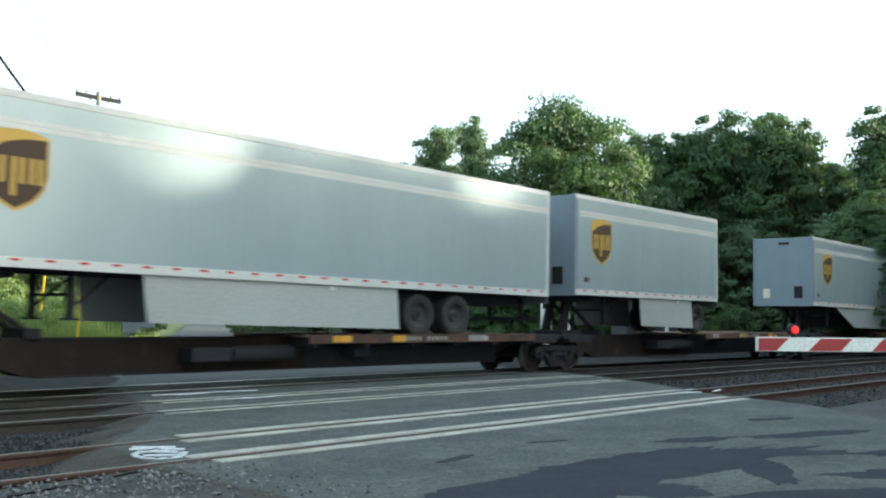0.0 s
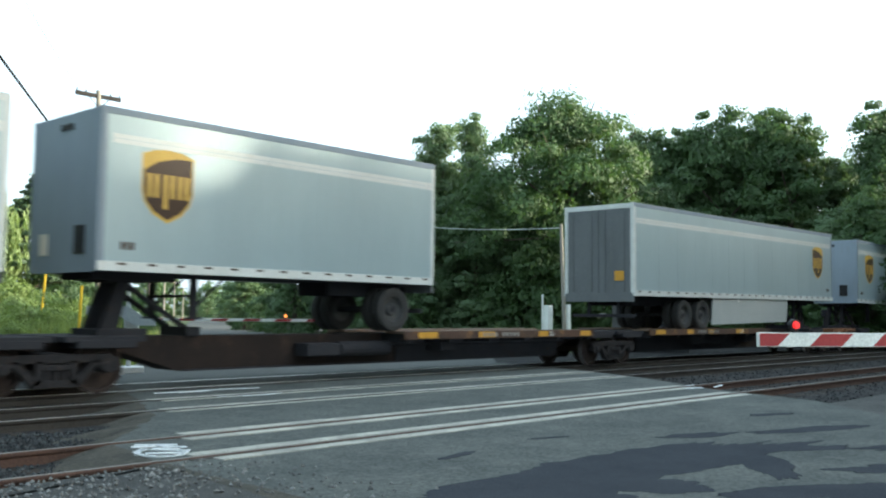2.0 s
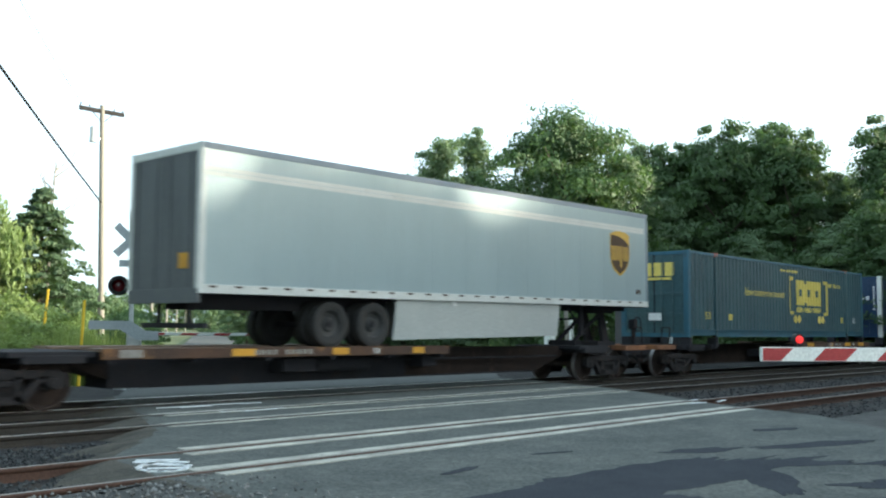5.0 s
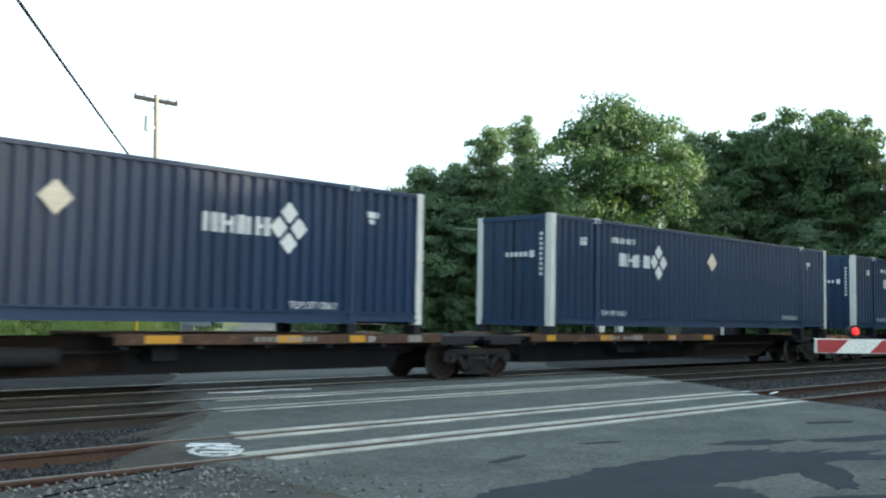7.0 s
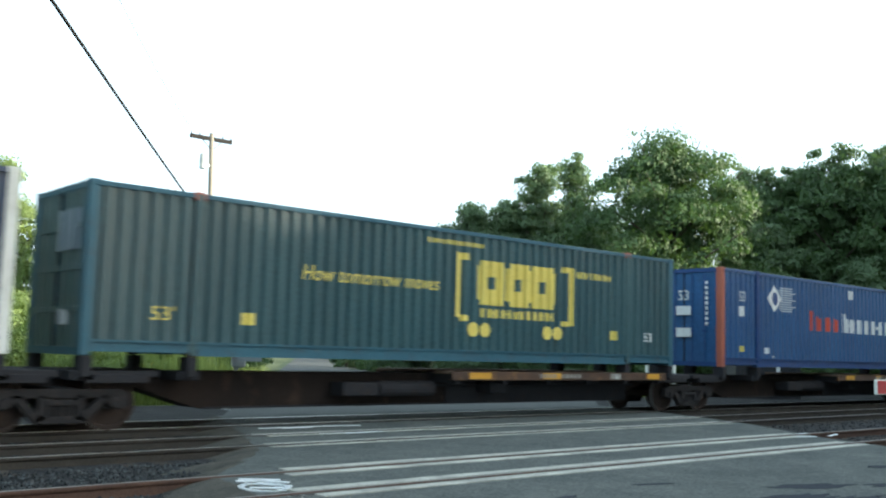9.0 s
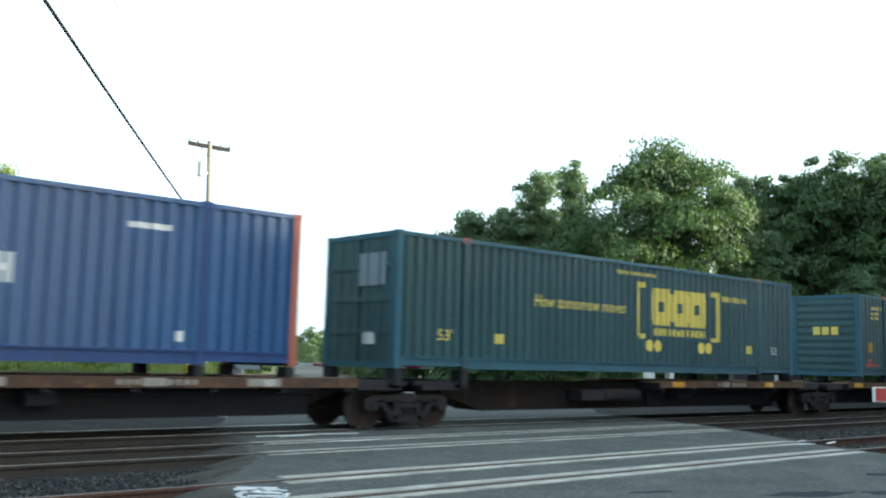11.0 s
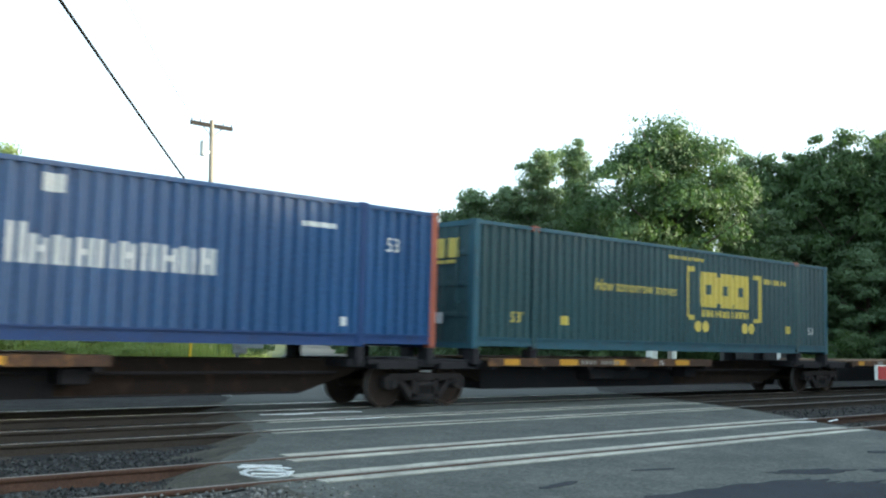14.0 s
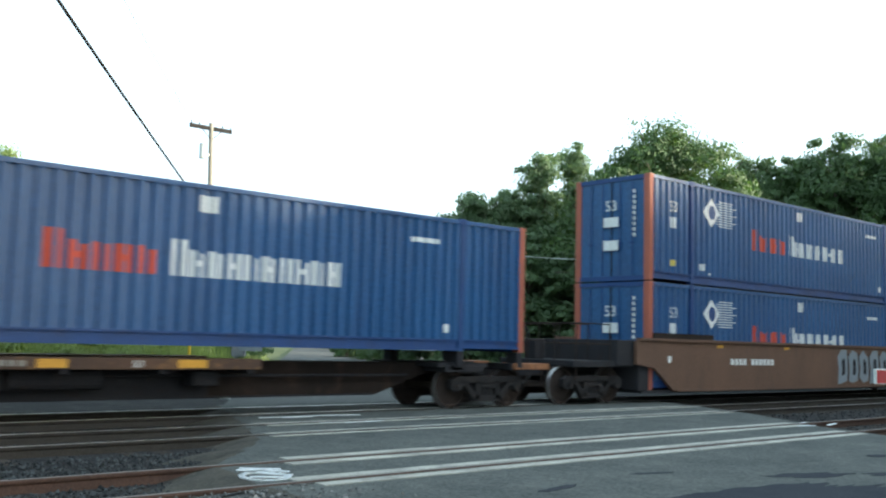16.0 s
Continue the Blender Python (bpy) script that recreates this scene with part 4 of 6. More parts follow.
        marks("sticker", bars([(0.95, 1.3, 1.5, 1.8), (7.85, 8.2, 2.38, 2.68), (2.4, 2.62, 0.42, 0.6), (2.8, 2.98, 0.3, 0.36), (12.75, 13.5, 2.3, 2.4), (13.7, 13.85, 0.4, 0.58)]), WHITE, c, "white stickers and data panels")
        marks("sticker", bars([(1.0, 1.2, 0.45, 0.62)]), YELLOW, c, "yellow sticker")
        lettering("number", "53", 0.92, 1.95, 0.42, WHITE, c, -Y - 0.004, "white number 53", 0, 0.9)
        if decal == 1:
            lettering("number", "53", 14.75, 1.95, 0.42, WHITE, c, -Y - 0.004, "white number 53", 0, 0.9)
        lettering("number", "53", 0.2, 1.95, 0.42, WHITE, c, -0.03, "white number 53 on the door", 0, 1.0, True)
        for za in (1.5, 0.85):
            part("data_plate", boxes((-0.035, 0.0, -0.25, 0.25, za, za + 0.27)), WHITE, c, "white data panel on the door")
        part("marking", boxes(*[(-0.035, 0.0, -0.83, -0.76, 1.2 + k * 0.15, 1.29 + k * 0.15) for k in range(9)]), WHITE, c, "small white marks")
    return run(c, u, z)


# ---- trailers ----
def emblem(parent, cx, s):
    """A shield in brown and gold with plain gold blocks."""
    def shield(k):
        return [(cx - 0.53 * k, 4.28), (cx - 0.3 * k, 4.36), (cx, 4.39), (cx + 0.3 * k, 4.36), (cx + 0.53 * k, 4.28), (cx + 0.53 * k, 3.62), (cx + 0.47 * k, 3.4), (cx + 0.3 * k, 3.2), (cx, 3.04), (cx - 0.3 * k, 3.2), (cx - 0.47 * k, 3.4), (cx - 0.53 * k, 3.62)]
    y = sorted((s * 1.296, s * 1.300))
    bm = bmesh.new()
    prism(bm, shield(1.0), *y)
    e = part("emblem", bm, GOLD, parent, "gold and brown shield emblem")
    y = sorted((s * 1.299, s * 1.303))
    bm = bmesh.new()
    prism(bm, [(cx - 0.495, 3.98), (cx - 0.2, 4.16), (cx + 0.15, 4.24), (cx + 0.495, 4.25), (cx + 0.495, 3.62), (cx + 0.43, 3.42), (cx + 0.28, 3.25), (cx, 3.1), (cx - 0.28, 3.25), (cx - 0.43, 3.42), (cx - 0.49, 3.62)], *y)
    part("emblem_field", bm, BROWN, e, "brown shield field")
    y = sorted((s * 1.302, s * 1.306))
    rows = []
    for k in (-0.3, 0.02, 0.32):
        rows += [(cx + k - 0.11, cx + k - 0.03, *y, 3.5 - (0.2 if k == 0.02 else 0), 3.93), (cx + k + 0.03, cx + k + 0.11, *y, 3.5, 3.93)]
    marks("emblem_relief", boxes(*rows), GOLD, e, "gold blocks")


def trailer(L, u, label, axles, skirt, turned=False, tilt=0.4, taper=0.12, style=0, name="semi_trailer"):
    t = thing(name, label, "trailer", "trailers on the train")
    z0, z1 = 2.14, 5.02
    for s in (-1, 1):
        y = sorted((s * 1.25, s * 1.293))
        part("side_wall", boxes((0.12, L - 0.12, *y, z0 + 0.12, z1 - 0.06)), SILVER, t, "smooth silver-grey side wall")
        # faint vertical joints between sheets
        part("sheet_joint", boxes(*[(x, x + 0.03, *sorted((s * 1.29, s * 1.2955)), z0 + 0.18, z1 - 0.12) for x in [1.22 * k for k in range(1, int(L / 1.22))]]), SILVER, t)
        part("bottom_rail", boxes((0.02, L - 0.02, *sorted((s * 1.2, s * 1.30)), z0, z0 + 0.17), bevel=0.008), RAIL_WHITE, t, "white aluminium bottom rail")
        part("top_rail", boxes((0.02, L - 0.02, *sorted((s * 1.2, s * 1.30)), z1 - 0.13, z1), bevel=0.012), RAIL_WHITE if style == 0 else SILVER_END, t)
        part("side_stripe", boxes((0.25, L - 0.1, *sorted((s * 1.29, s * 1.2975)), 4.482, 4.56), (0.25, L - 0.1, *sorted((s * 1.29, s * 1.2975)), 4.39, 4.472)), RAIL_WHITE if style < 2 else CREAM, t, "pale double stripe")
        n = int(L / 0.62)
        mark = None
        for k in range(n + 1):
            if mark is None:
                mark = part("marker", boxes((0, 0.17, *sorted((s * 1.298, s * 1.304)), z0 + 0.11, z0 + 0.15)), RED if style == 0 else BROWN, t)
                ob = mark
            else:
                ob = mesh_part("marker", mark.data, None, t)
            ob.location.x = 0.4 + k * (L - 0.8) / n
        for x0, x1 in ((0, 0.16), (L - 0.14, L)):
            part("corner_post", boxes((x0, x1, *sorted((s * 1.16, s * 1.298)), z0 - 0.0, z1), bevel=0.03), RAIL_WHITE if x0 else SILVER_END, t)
        emblem(t, 1.62 if L > 10 else 1.35, s)
        if skirt:
            bm = bmesh.new()
            prism(bm, [(skirt[0], z0), (skirt[0] + 0.02, 2.02 if taper > 1 else 1.9), (skirt[0] + taper, 1.28), (skirt[1] + 0.1, 1.22), (skirt[1], z0)], *sorted((s * 1.20, s * 1.235)))
            part("side_skirt", bm, SKIRT, t, "pale aerodynamic side skirt")
            part("skirt_clip", boxes((skirt[0] + (skirt[1] - skirt[0]) * 0.68, skirt[0] + (skirt[1] - skirt[0]) * 0.68 + 0.16, *sorted((s * 1.235, s * 1.26)), 2.02, 2.12), bevel=0.01), RAIL_WHITE, t)
        part("lettering", boxes(*[(0.45 + k * 0.1, 0.52 + k * 0.1, *sorted((s * 1.294, s * 1.2985)), 2.52, 2.66) for k in range(3)]), BROWN, t)
    part("roof", boxes((0.03, L - 0.03, -1.27, 1.27, z1 - 0.05, z1 - 0.012)), RAIL_WHITE, t)
    part("floor", boxes((0.03, L - 0.03, -1.22, 1.22, z0 + 0.01, z0 + 0.13)), GRIME, t)
    # front wall: the side's silver made darker, its weaker light put into the colour
    fr = part("front_wall", boxes((0.015, 0.07, -1.16, 1.16, z0 + 0.02, z1 - 0.02)), SILVER_END, t, "blue-grey front wall, silver darkened for its shaded side")
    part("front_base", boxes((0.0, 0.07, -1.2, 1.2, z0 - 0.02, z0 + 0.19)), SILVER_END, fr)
    part("box_hatch", boxes((-0.012, 0.02, -0.85, -0.5, 2.45, 2.95), (-0.02, 0.02, -0.8, -0.55, 2.5, 2.9)), BLACK, fr, "dark connection box")
    part("box_hatch", boxes((-0.01, 0.02, 0.55, 0.85, 2.45, 2.85), bevel=0.004), CREAM, fr, "pale document box")
    part("vent", boxes((-0.01, 0.02, -0.3, 0.15, 4.72, 4.82)), BLACK, fr)
    rear = part("rear_frame", boxes((L - 0.06, L + 0.005, -1.25, 1.25, z1 - 0.16, z1 - 0.01), (L - 0.05, L + 0.004, -1.27, -1.17, z0, z1), (L - 0.05, L + 0.004, 1.17, 1.27, z0, z1)), RAIL_WHITE, t)
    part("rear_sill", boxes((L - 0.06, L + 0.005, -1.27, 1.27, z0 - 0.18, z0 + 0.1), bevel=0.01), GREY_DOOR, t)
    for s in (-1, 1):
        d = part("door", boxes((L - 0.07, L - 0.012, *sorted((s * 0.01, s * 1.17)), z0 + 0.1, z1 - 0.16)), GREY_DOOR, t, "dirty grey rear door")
        bm = bmesh.new()
        for y in (0.25, 0.95):
            tube(bm, (L, s * y, z0 + 0.12), (L, s * y, z1 - 0.2), 0.016, 0.016, 6)
        part("lock_rod", bm, GREY_DOOR, d)
    part("placard", boxes((L - 0.02, L + 0.006, 0.6, 0.95, 2.62, 2.92)), YELLOW_TAPE, rear, "orange-yellow placard")
    bm = boxes((L - 0.35, L - 0.24, -1.15, 1.15, 1.48, 1.58))
    for s in (-0.55, 0.55):
        box(bm, L - 0.33, L - 0.25, s - 0.05, s + 0.05, 1.5, 2.1)
    part("bumper_guard", bm, GRIME, t, "dark rear impact guard")
    # under frame, landing gear, axles
    part("coupler_plate", boxes((0.3, 2.0, -0.6, 0.6, z0 - 0.13, z0 + 0.02)), GRIME, t)
    for y in (-0.55, 0.42):
        part("slider_rail", boxes((L - 5.6 if L > 10 else L - 2.6, L - 0.4, y, y + 0.13, 1.85, 2.15)), GRIME, t)
    lx = 2.9 if L > 10 else 2.3
    bm = bmesh.new()
    for s in (-0.75, 0.75):
        box(bm, lx - 0.06, lx + 0.06, s - 0.06, s + 0.06, 1.32, 2.16)
        box(bm, lx - 0.13, lx + 0.13, s - 0.12, s + 0.12, 1.30, 1.34)
        tube(bm, (lx, s, 1.5), (lx + 0.7, s, 2.12), 0.03, 0.03, 6)
    tube(bm, (lx, -0.75, 1.75), (lx, 0.75, 1.75), 0.03, 0.03, 6)
    part("landing_gear", bm, GRIME, t)
    for a in axles:
        zc = 1.56
        ax = part("axle", tube(bmesh.new(), (a, -1.15, zc), (a, 1.15, zc), 0.07, 0.07, 10), GRIME, t)
        for s in (-1, 1):
            for y in (1.06, 0.72):
                bm = bmesh.new()
                lathe(bm, [(0.29, s * (y + 0.11)), (0.40, s * (y + 0.14)), (0.48, s * (y + 0.125)), (0.50, s * (y + 0.08)), (0.50, s * (y - 0.08)), (0.48, s * (y - 0.125)), (0.29, s * (y - 0.11))], a, zc, 26)
                w = part("tyre", bm, TYRE, ax)
                bm = bmesh.new()
                lathe(bm, [(0.06, s * (y + 0.05)), (0.12, s * (y + 0.06)), (0.16, s * (y + 0.0)), (0.25, s * (y + 0.02)), (0.30, s * (y + 0.115)), (0.30, s * (y - 0.1)), (0.06, s * (y - 0.05))], a, zc, 20)
                part("rim", bm, RIM, w)
    return run(t, u + (L if turned else 0), 0.0, tilt, turned)


# ---- the train, front to back ----
spine_car([-387.8, -370.5, -353.2, -335.9, -318.7, -302.4], "RRRRL", [("trailer", -386.6, 1), ("trailer", -369.1, 1), ("trailer", -351.9, 1), ("trailer", -334.4, 1), ("trailer", -302.9, -1)], "grimy articulated spine car carrying silver trailers")
spine_car([-298.4, -280.9, -263.3, -245.6], "RRL", [("trailer", -297.9, 1), ("trailer", -279.0, 1), ("trailer", -244.8, -1)], "grimy articulated spine car carrying silver trailers")
spine_car([-241.3, -222.85, -204.2, -186.5], "RRL", [("box", -241.1), ("box", -222.43), ("box", -201.8)], "grimy articulated spine car carrying containers")
spine_car([-182.5, -166.0, -148.6, -131.2], "RRR", [("box", -183.1), ("box", -165.85), ("box", -147.3)], "grimy articulated spine car carrying containers")
spine_car([-127.2, -109.7, -92.0, -74.2], "RRL", [("box", -128.8), ("box", -110.27), ("box", -89.4)], "grimy articulated spine car carrying containers")
spine_car([-70.0, -53.1, -35.7, -18.4, -1.2, 15.25], "RLLLL", [("box", -70.65), ("box", -51.8), ("box", -34.55), None, ("box", 0.0)], "grimy articulated spine car with one empty platform")

LONG = "long silver-grey semi-trailer with shield emblem"
trailer(16.154, -387.5, LONG + ", red marker row", (11.2, 12.5), (4.0, 10.4), style=0)
trailer(8.7, -370.1, "short silver-grey pup trailer with shield emblem and skirt", (7.4,), (3.6, 6.9), tilt=0.1)
trailer(15.95, -352.9, LONG + ", red marker row", (11.1, 12.4), (2.9, 10.2), taper=2.0)
trailer(8.5, -335.4, "short silver-grey pup trailer with shield emblem", (7.3,), None, tilt=0.1, style=1)
trailer(16.154, -317.9, LONG + ", rear doors leading", (11.55, 12.8), (4.6, 10.9), turned=True, style=1)
trailer(16.154, -298.8, LONG + ", dark marker row", (11.35, 12.55), (4.3, 10.5), style=1)
trailer(8.5, -280.05, "short silver-grey pup trailer with cream-lined stripe", (7.3,), None, tilt=0.1, style=2)
trailer(16.154, -259.8, LONG + ", rear doors leading", (11.55, 12.8), (4.6, 10.9), turned=True, style=1)

TEAL = "dark teal-green corrugated container with yellow emblem"
SEA = "navy-blue corrugated container with white posts and white marks"
BLU = "blue corrugated container with red-orange posts and red and white lettering"
ZB = 1.25
container("teal", -241.1, ZB, TEAL, 1)
container("navy", -222.43, ZB, SEA, 1)
container("navy", -201.8, ZB, SEA, 1, 1)
container("navy", -183.1, ZB, SEA, 1, 1)
container("teal", -165.85, ZB, TEAL + " and grey end plate", 1, 2)
container("blue", -147.3, ZB, BLU, 1)
container("blue", -128.8, ZB, BLU, 1)
container("teal", -110.27, ZB, TEAL + " and grey end plate", 1, 2)
container("teal", -89.4, ZB, "older dark teal container with ribbed end and faded yellow emblem", 1, 9)
container("teal", -70.65, ZB, TEAL, 1)
container("blue", -51.8, ZB, BLU, 1, 1)
container("teal", -34.55, ZB, TEAL, 1)
container("blue", 0.0, ZB, BLU, 1)
container("blue", 20.95, 0.32, "lower blue container with red-orange posts standing in a well car", 1)
container("blue", 20.95, 3.245, "upper blue container stacked on another in a well car", 1)


def well_car(u0, u1):
    car = thing("well_car", "brown steel well car with graffiti carrying two stacked containers", "rail car")
    L = u1 - u0
    add_truck(car, 0.0)
    add_truck(car, L)
    for s in (-1, 1):
        bm = bmesh.new()
        a, b = 1.3, L - 1.3
        prism(bm, [(a, 1.62), (a, 1.0), (a + 0.75, 0.9), (a + 1.6, 0.30), (b - 1.6, 0.30), (b - 0.75, 0.9), (b, 1.0), (b, 1.62), (b - 1.2, 1.66), (a + 1.2, 1.66)], *sorted((s * 1.34, s * 1.44)))
        side = part("side_sill", bm, WELL, car, "tall brown riveted well side")
        part("side_flange", boxes((a + 0.1, b - 0.1, *sorted((s * 1.32, s * 1.50)), 1.62, 1.69), (a + 1.7, b - 1.7, *sorted((s * 1.32, s * 1.48)), 0.28, 0.33)), WELL, side)
        part("upper_plate", boxes((a + 0.8, a + 3.6, *sorted((s * 1.33, s * 1.38)), 1.69, 1.84)), SILL, side)
        y = sorted((s * 1.441, s * 1.447))
        part("reflector", boxes((a + 3.7, a + 4.0, *y, 1.48, 1.56), (a + 7.4, a + 7.7, *y, 1.48, 1.56), bevel=0), YELLOW_TAPE, side)
        rows = [(a + 4.4 + k * 0.22, a + 4.56 + k * 0.22, *y, 1.0, 1.18) for k in range(11) if k != 4]
        tagged(part("marking", boxes(*rows, (a + 1.35, a + 1.48, *y, 1.05, 1.22)), WHITE, side, "white stencilled marks"), kind="stuff")
        # a spray-painted tag as plain rounded loops
        bm, ink = bmesh.new(), bmesh.new()
        for k in range(7):
            cx = a + 11.2 + k * 0.78
            lean = 0.12 * (k % 3 - 1)
            blob = [(-0.34, 0.5 + lean), (-0.05, 0.42), (0.3, 0.5), (0.37, 0.9), (0.3, 1.42 - lean), (-0.06, 1.54), (-0.36, 1.3), (-0.26, 0.92)]
            prism(bm, [(cx + x, z) for x, z in blob], *y)
            prism(ink, [(cx + 0.06 + x * 0.32, 0.95 + (z - 0.95) * 0.5) for x, z in blob], *sorted((s * 1.446, s * 1.45)))
            prism(ink, [(cx + 0.385 + x, z) for x, z in ((-0.02, 0.48), (0.03, 0.5), (0.045, 1.4), (-0.005, 1.44))], *sorted((s * 1.446, s * 1.45)))
        tagged(part("graffiti_line", ink, GRIME, side, "dark outlines of sprayed graffiti"), kind="stuff")
        tagged(part("graffiti", bm, SILVER_END, side, "pale sprayed graffiti blobs"), kind="stuff")
    for x in (1.5, L - 1.95):
        part("bulkhead", boxes((x, x + 0.45, -1.335, 1.335, 0.32, 1.6), bevel=0.02), GRIME, car, "dark end bulkhead of the well")
    part("well_floor", boxes((1.6, L - 1.6, -1.34, 1.34, 0.24, 0.315)), GRIME, car)
    for e, s in ((0, 1), (L, -1)):
        part("end_platform", boxes((e - 1.0 if s > 0 else e - 1.4, e + 1.4 if s > 0 else e + 1.0, -1.25, 1.25, 0.92, 1.08), (e + s * 1.0 - 0.35, e + s * 1.0 + 0.35, -1.3, 1.3, 0.95, 1.62), bevel=0.02), GRIME, car)
        part("coupler", boxes((e - s * 1.0 - 0.85, e - s * 1.0 + 0.85, -0.16, 0.16, 0.66, 0.92), bevel=0.03), GRIME, car)
        bm = bmesh.new()
        for y in (-1.22, -0.5, 0.5, 1.22):
            for x in (e - s * 0.85, e + s * 0.45):
                tube(bm, (x, y, 0.6), (x, y, 2.0), 0.018, 0.018, 6)
            tube(bm, (e - s * 0.85, y, 2.0), (e + s * 0.45, y, 2.0), 0.018, 0.018, 6)
            tube(bm, (e - s * 0.85, y, 1.5), (e + s * 0.45, y, 1.5), 0.018, 0.018, 6)
        tube(bm, (e - s * 0.85, -1.22, 2.0), (e - s * 0.85, 1.22, 2.0), 0.018, 0.018, 6)
        part("hand_rail", bm, SILL, car)
        bm = boxes((e - s * 0.5 - 0.2, e - s * 0.5 + 0.2, 0.3, 0.7, 1.08, 1.6), bevel=0.03)
        lathe(bm, [(0.28, 0.95), (0.28, 0.99), (0.24, 0.99), (0.24, 0.95)], e - s * 0.5, 1.7, 18)
        part("brake_stand", bm, GRIME, car)
    return run(car, u0)


well_car(18.95, 39.4)


# ---- crossing signals ----
def lamp_head(mast, x, y, z, lit, face):
    """A round black backing with hood and red lens. face: the way it looks."""
    q = Vector(face).to_track_quat("-Y", "Z").to_matrix().to_4x4()
    m = Matrix.Translation((x, y, z)) @ q
    def put(bm):
        bmesh.ops.transform(bm, matrix=m, verts=bm.verts)
        return bm
    bm = lathe(bmesh.new(), [(0.01, 0.03), (0.255, 0.03), (0.255, 0.0), (0.01, 0.0)], 0, 0, 28)
    head = part("lamp_head", put(bm), BLACK, mast, "round black signal backing")
    bm = bmesh.new()
    n = 20
    for k in range(n - 4):
        a0, a1 = (math.pi * (-0.3 + 1.6 * k / (n - 4)), math.pi * (-0.3 + 1.6 * (k + 1) / (n - 4)))
        vs = [bm.verts.new((r * math.cos(a), yy, r * math.sin(a))) for r, a, yy in ((0.17, a0, 0), (0.17, a1, 0), (0.17, a1, -0.3 + 0.12 * abs(math.cos(a1))), (0.17, a0, -0.3 + 0.12 * abs(math.cos(a0))))]
        ws = [bm.verts.new(v.co * 1.0 + Vector((0.008 * v.co.x / 0.17, 0, 0.008 * v.co.z / 0.17))) for v in vs]
        bm.faces.new(vs), bm.faces.new(ws[::-1])
        bm.faces.new((vs[2], ws[2], ws[3], vs[3]))
    part("hood", put(bm), BLACK, head)
    bm = lathe(bmesh.new(), [(0.005, -0.05), (0.08, -0.045), (0.15, -0.01), (0.15, 0.0), (0.005, 0.0)], 0, 0, 20)
    part("lens", put(bm), LENS_ON if lit else LENS_OFF, head, "lit red lens" if lit else "dark red lens")
    if lit:
        bm = lathe(bmesh.new(), [(0.005, -0.062), (0.06, -0.055), (0.06, -0.047), (0.005, -0.05)], 0, 0, 14)
        part("lens_core", put(bm), LENS_HOT, head)


def gate_arm(parent, x, y, z, dx, dy, length, tall, period, lamps, label, mirror=1):
    """A striped arm from its tip or pivot along (dx, dy)."""
    m = Matrix(((dx, -dy, 0, x), (dy, dx, 0, y), (0, 0, 1, z), (0, 0, 0, 1)))
    def put(bm):
        bmesh.ops.transform(bm, matrix=m, verts=bm.verts)
        return bm
    arm = part("gate_arm", put(boxes((0, length, -0.02, 0.02, -tall / 2, tall / 2), bevel=0.006)), GATE_WHITE, parent, label)
    s0 = -0.16
    while s0 < length - 0.1:
        for side in (-1, 1):
            bm = bmesh.new()
            a, b = max(0.012, s0), min(length - 0.01, s0 + period * 0.5)
            c, d = max(0.012, s0 + tall), min(length - 0.01, s0 + period * 0.5 + tall)
            prism(bm, [(a, -tall / 2 + 0.008), (b, -tall / 2 + 0.008), (d, tall / 2 - 0.008), (c, tall / 2 - 0.008)], *sorted((side * 0.0205, side * 0.024)))
            part("stripe", put(bm), GATE_RED, arm, "red reflective stripe")
        s0 += period
    for s, lit in lamps:
        bm = tube(bmesh.new(), (s, 0, tall / 2), (s, 0, tall / 2 + 0.05), 0.03, 0.03, 8)
        tube(bm, (s, 0.03, tall / 2 + 0.075), (s, -0.02, tall / 2 + 0.075), 0.062, 0.062, 14)
        lamp = part("gate_lamp", put(bm), BLACK, arm)
        bm = tube(bmesh.new(), (s, -0.021, tall / 2 + 0.075), (s, -0.045, tall / 2 + 0.075), 0.042, 0.03, 14)
        tube(bm, (s, 0.031, tall / 2 + 0.075), (s, 0.05, tall / 2 + 0.075), 0.05, 0.035, 14)
        part("lens", put(bm), (LENS_ON if tall > 0.1 else LENS_HOT) if lit else LENS_OFF, lamp, "lit red lens" if lit else "dark lens")
    return arm


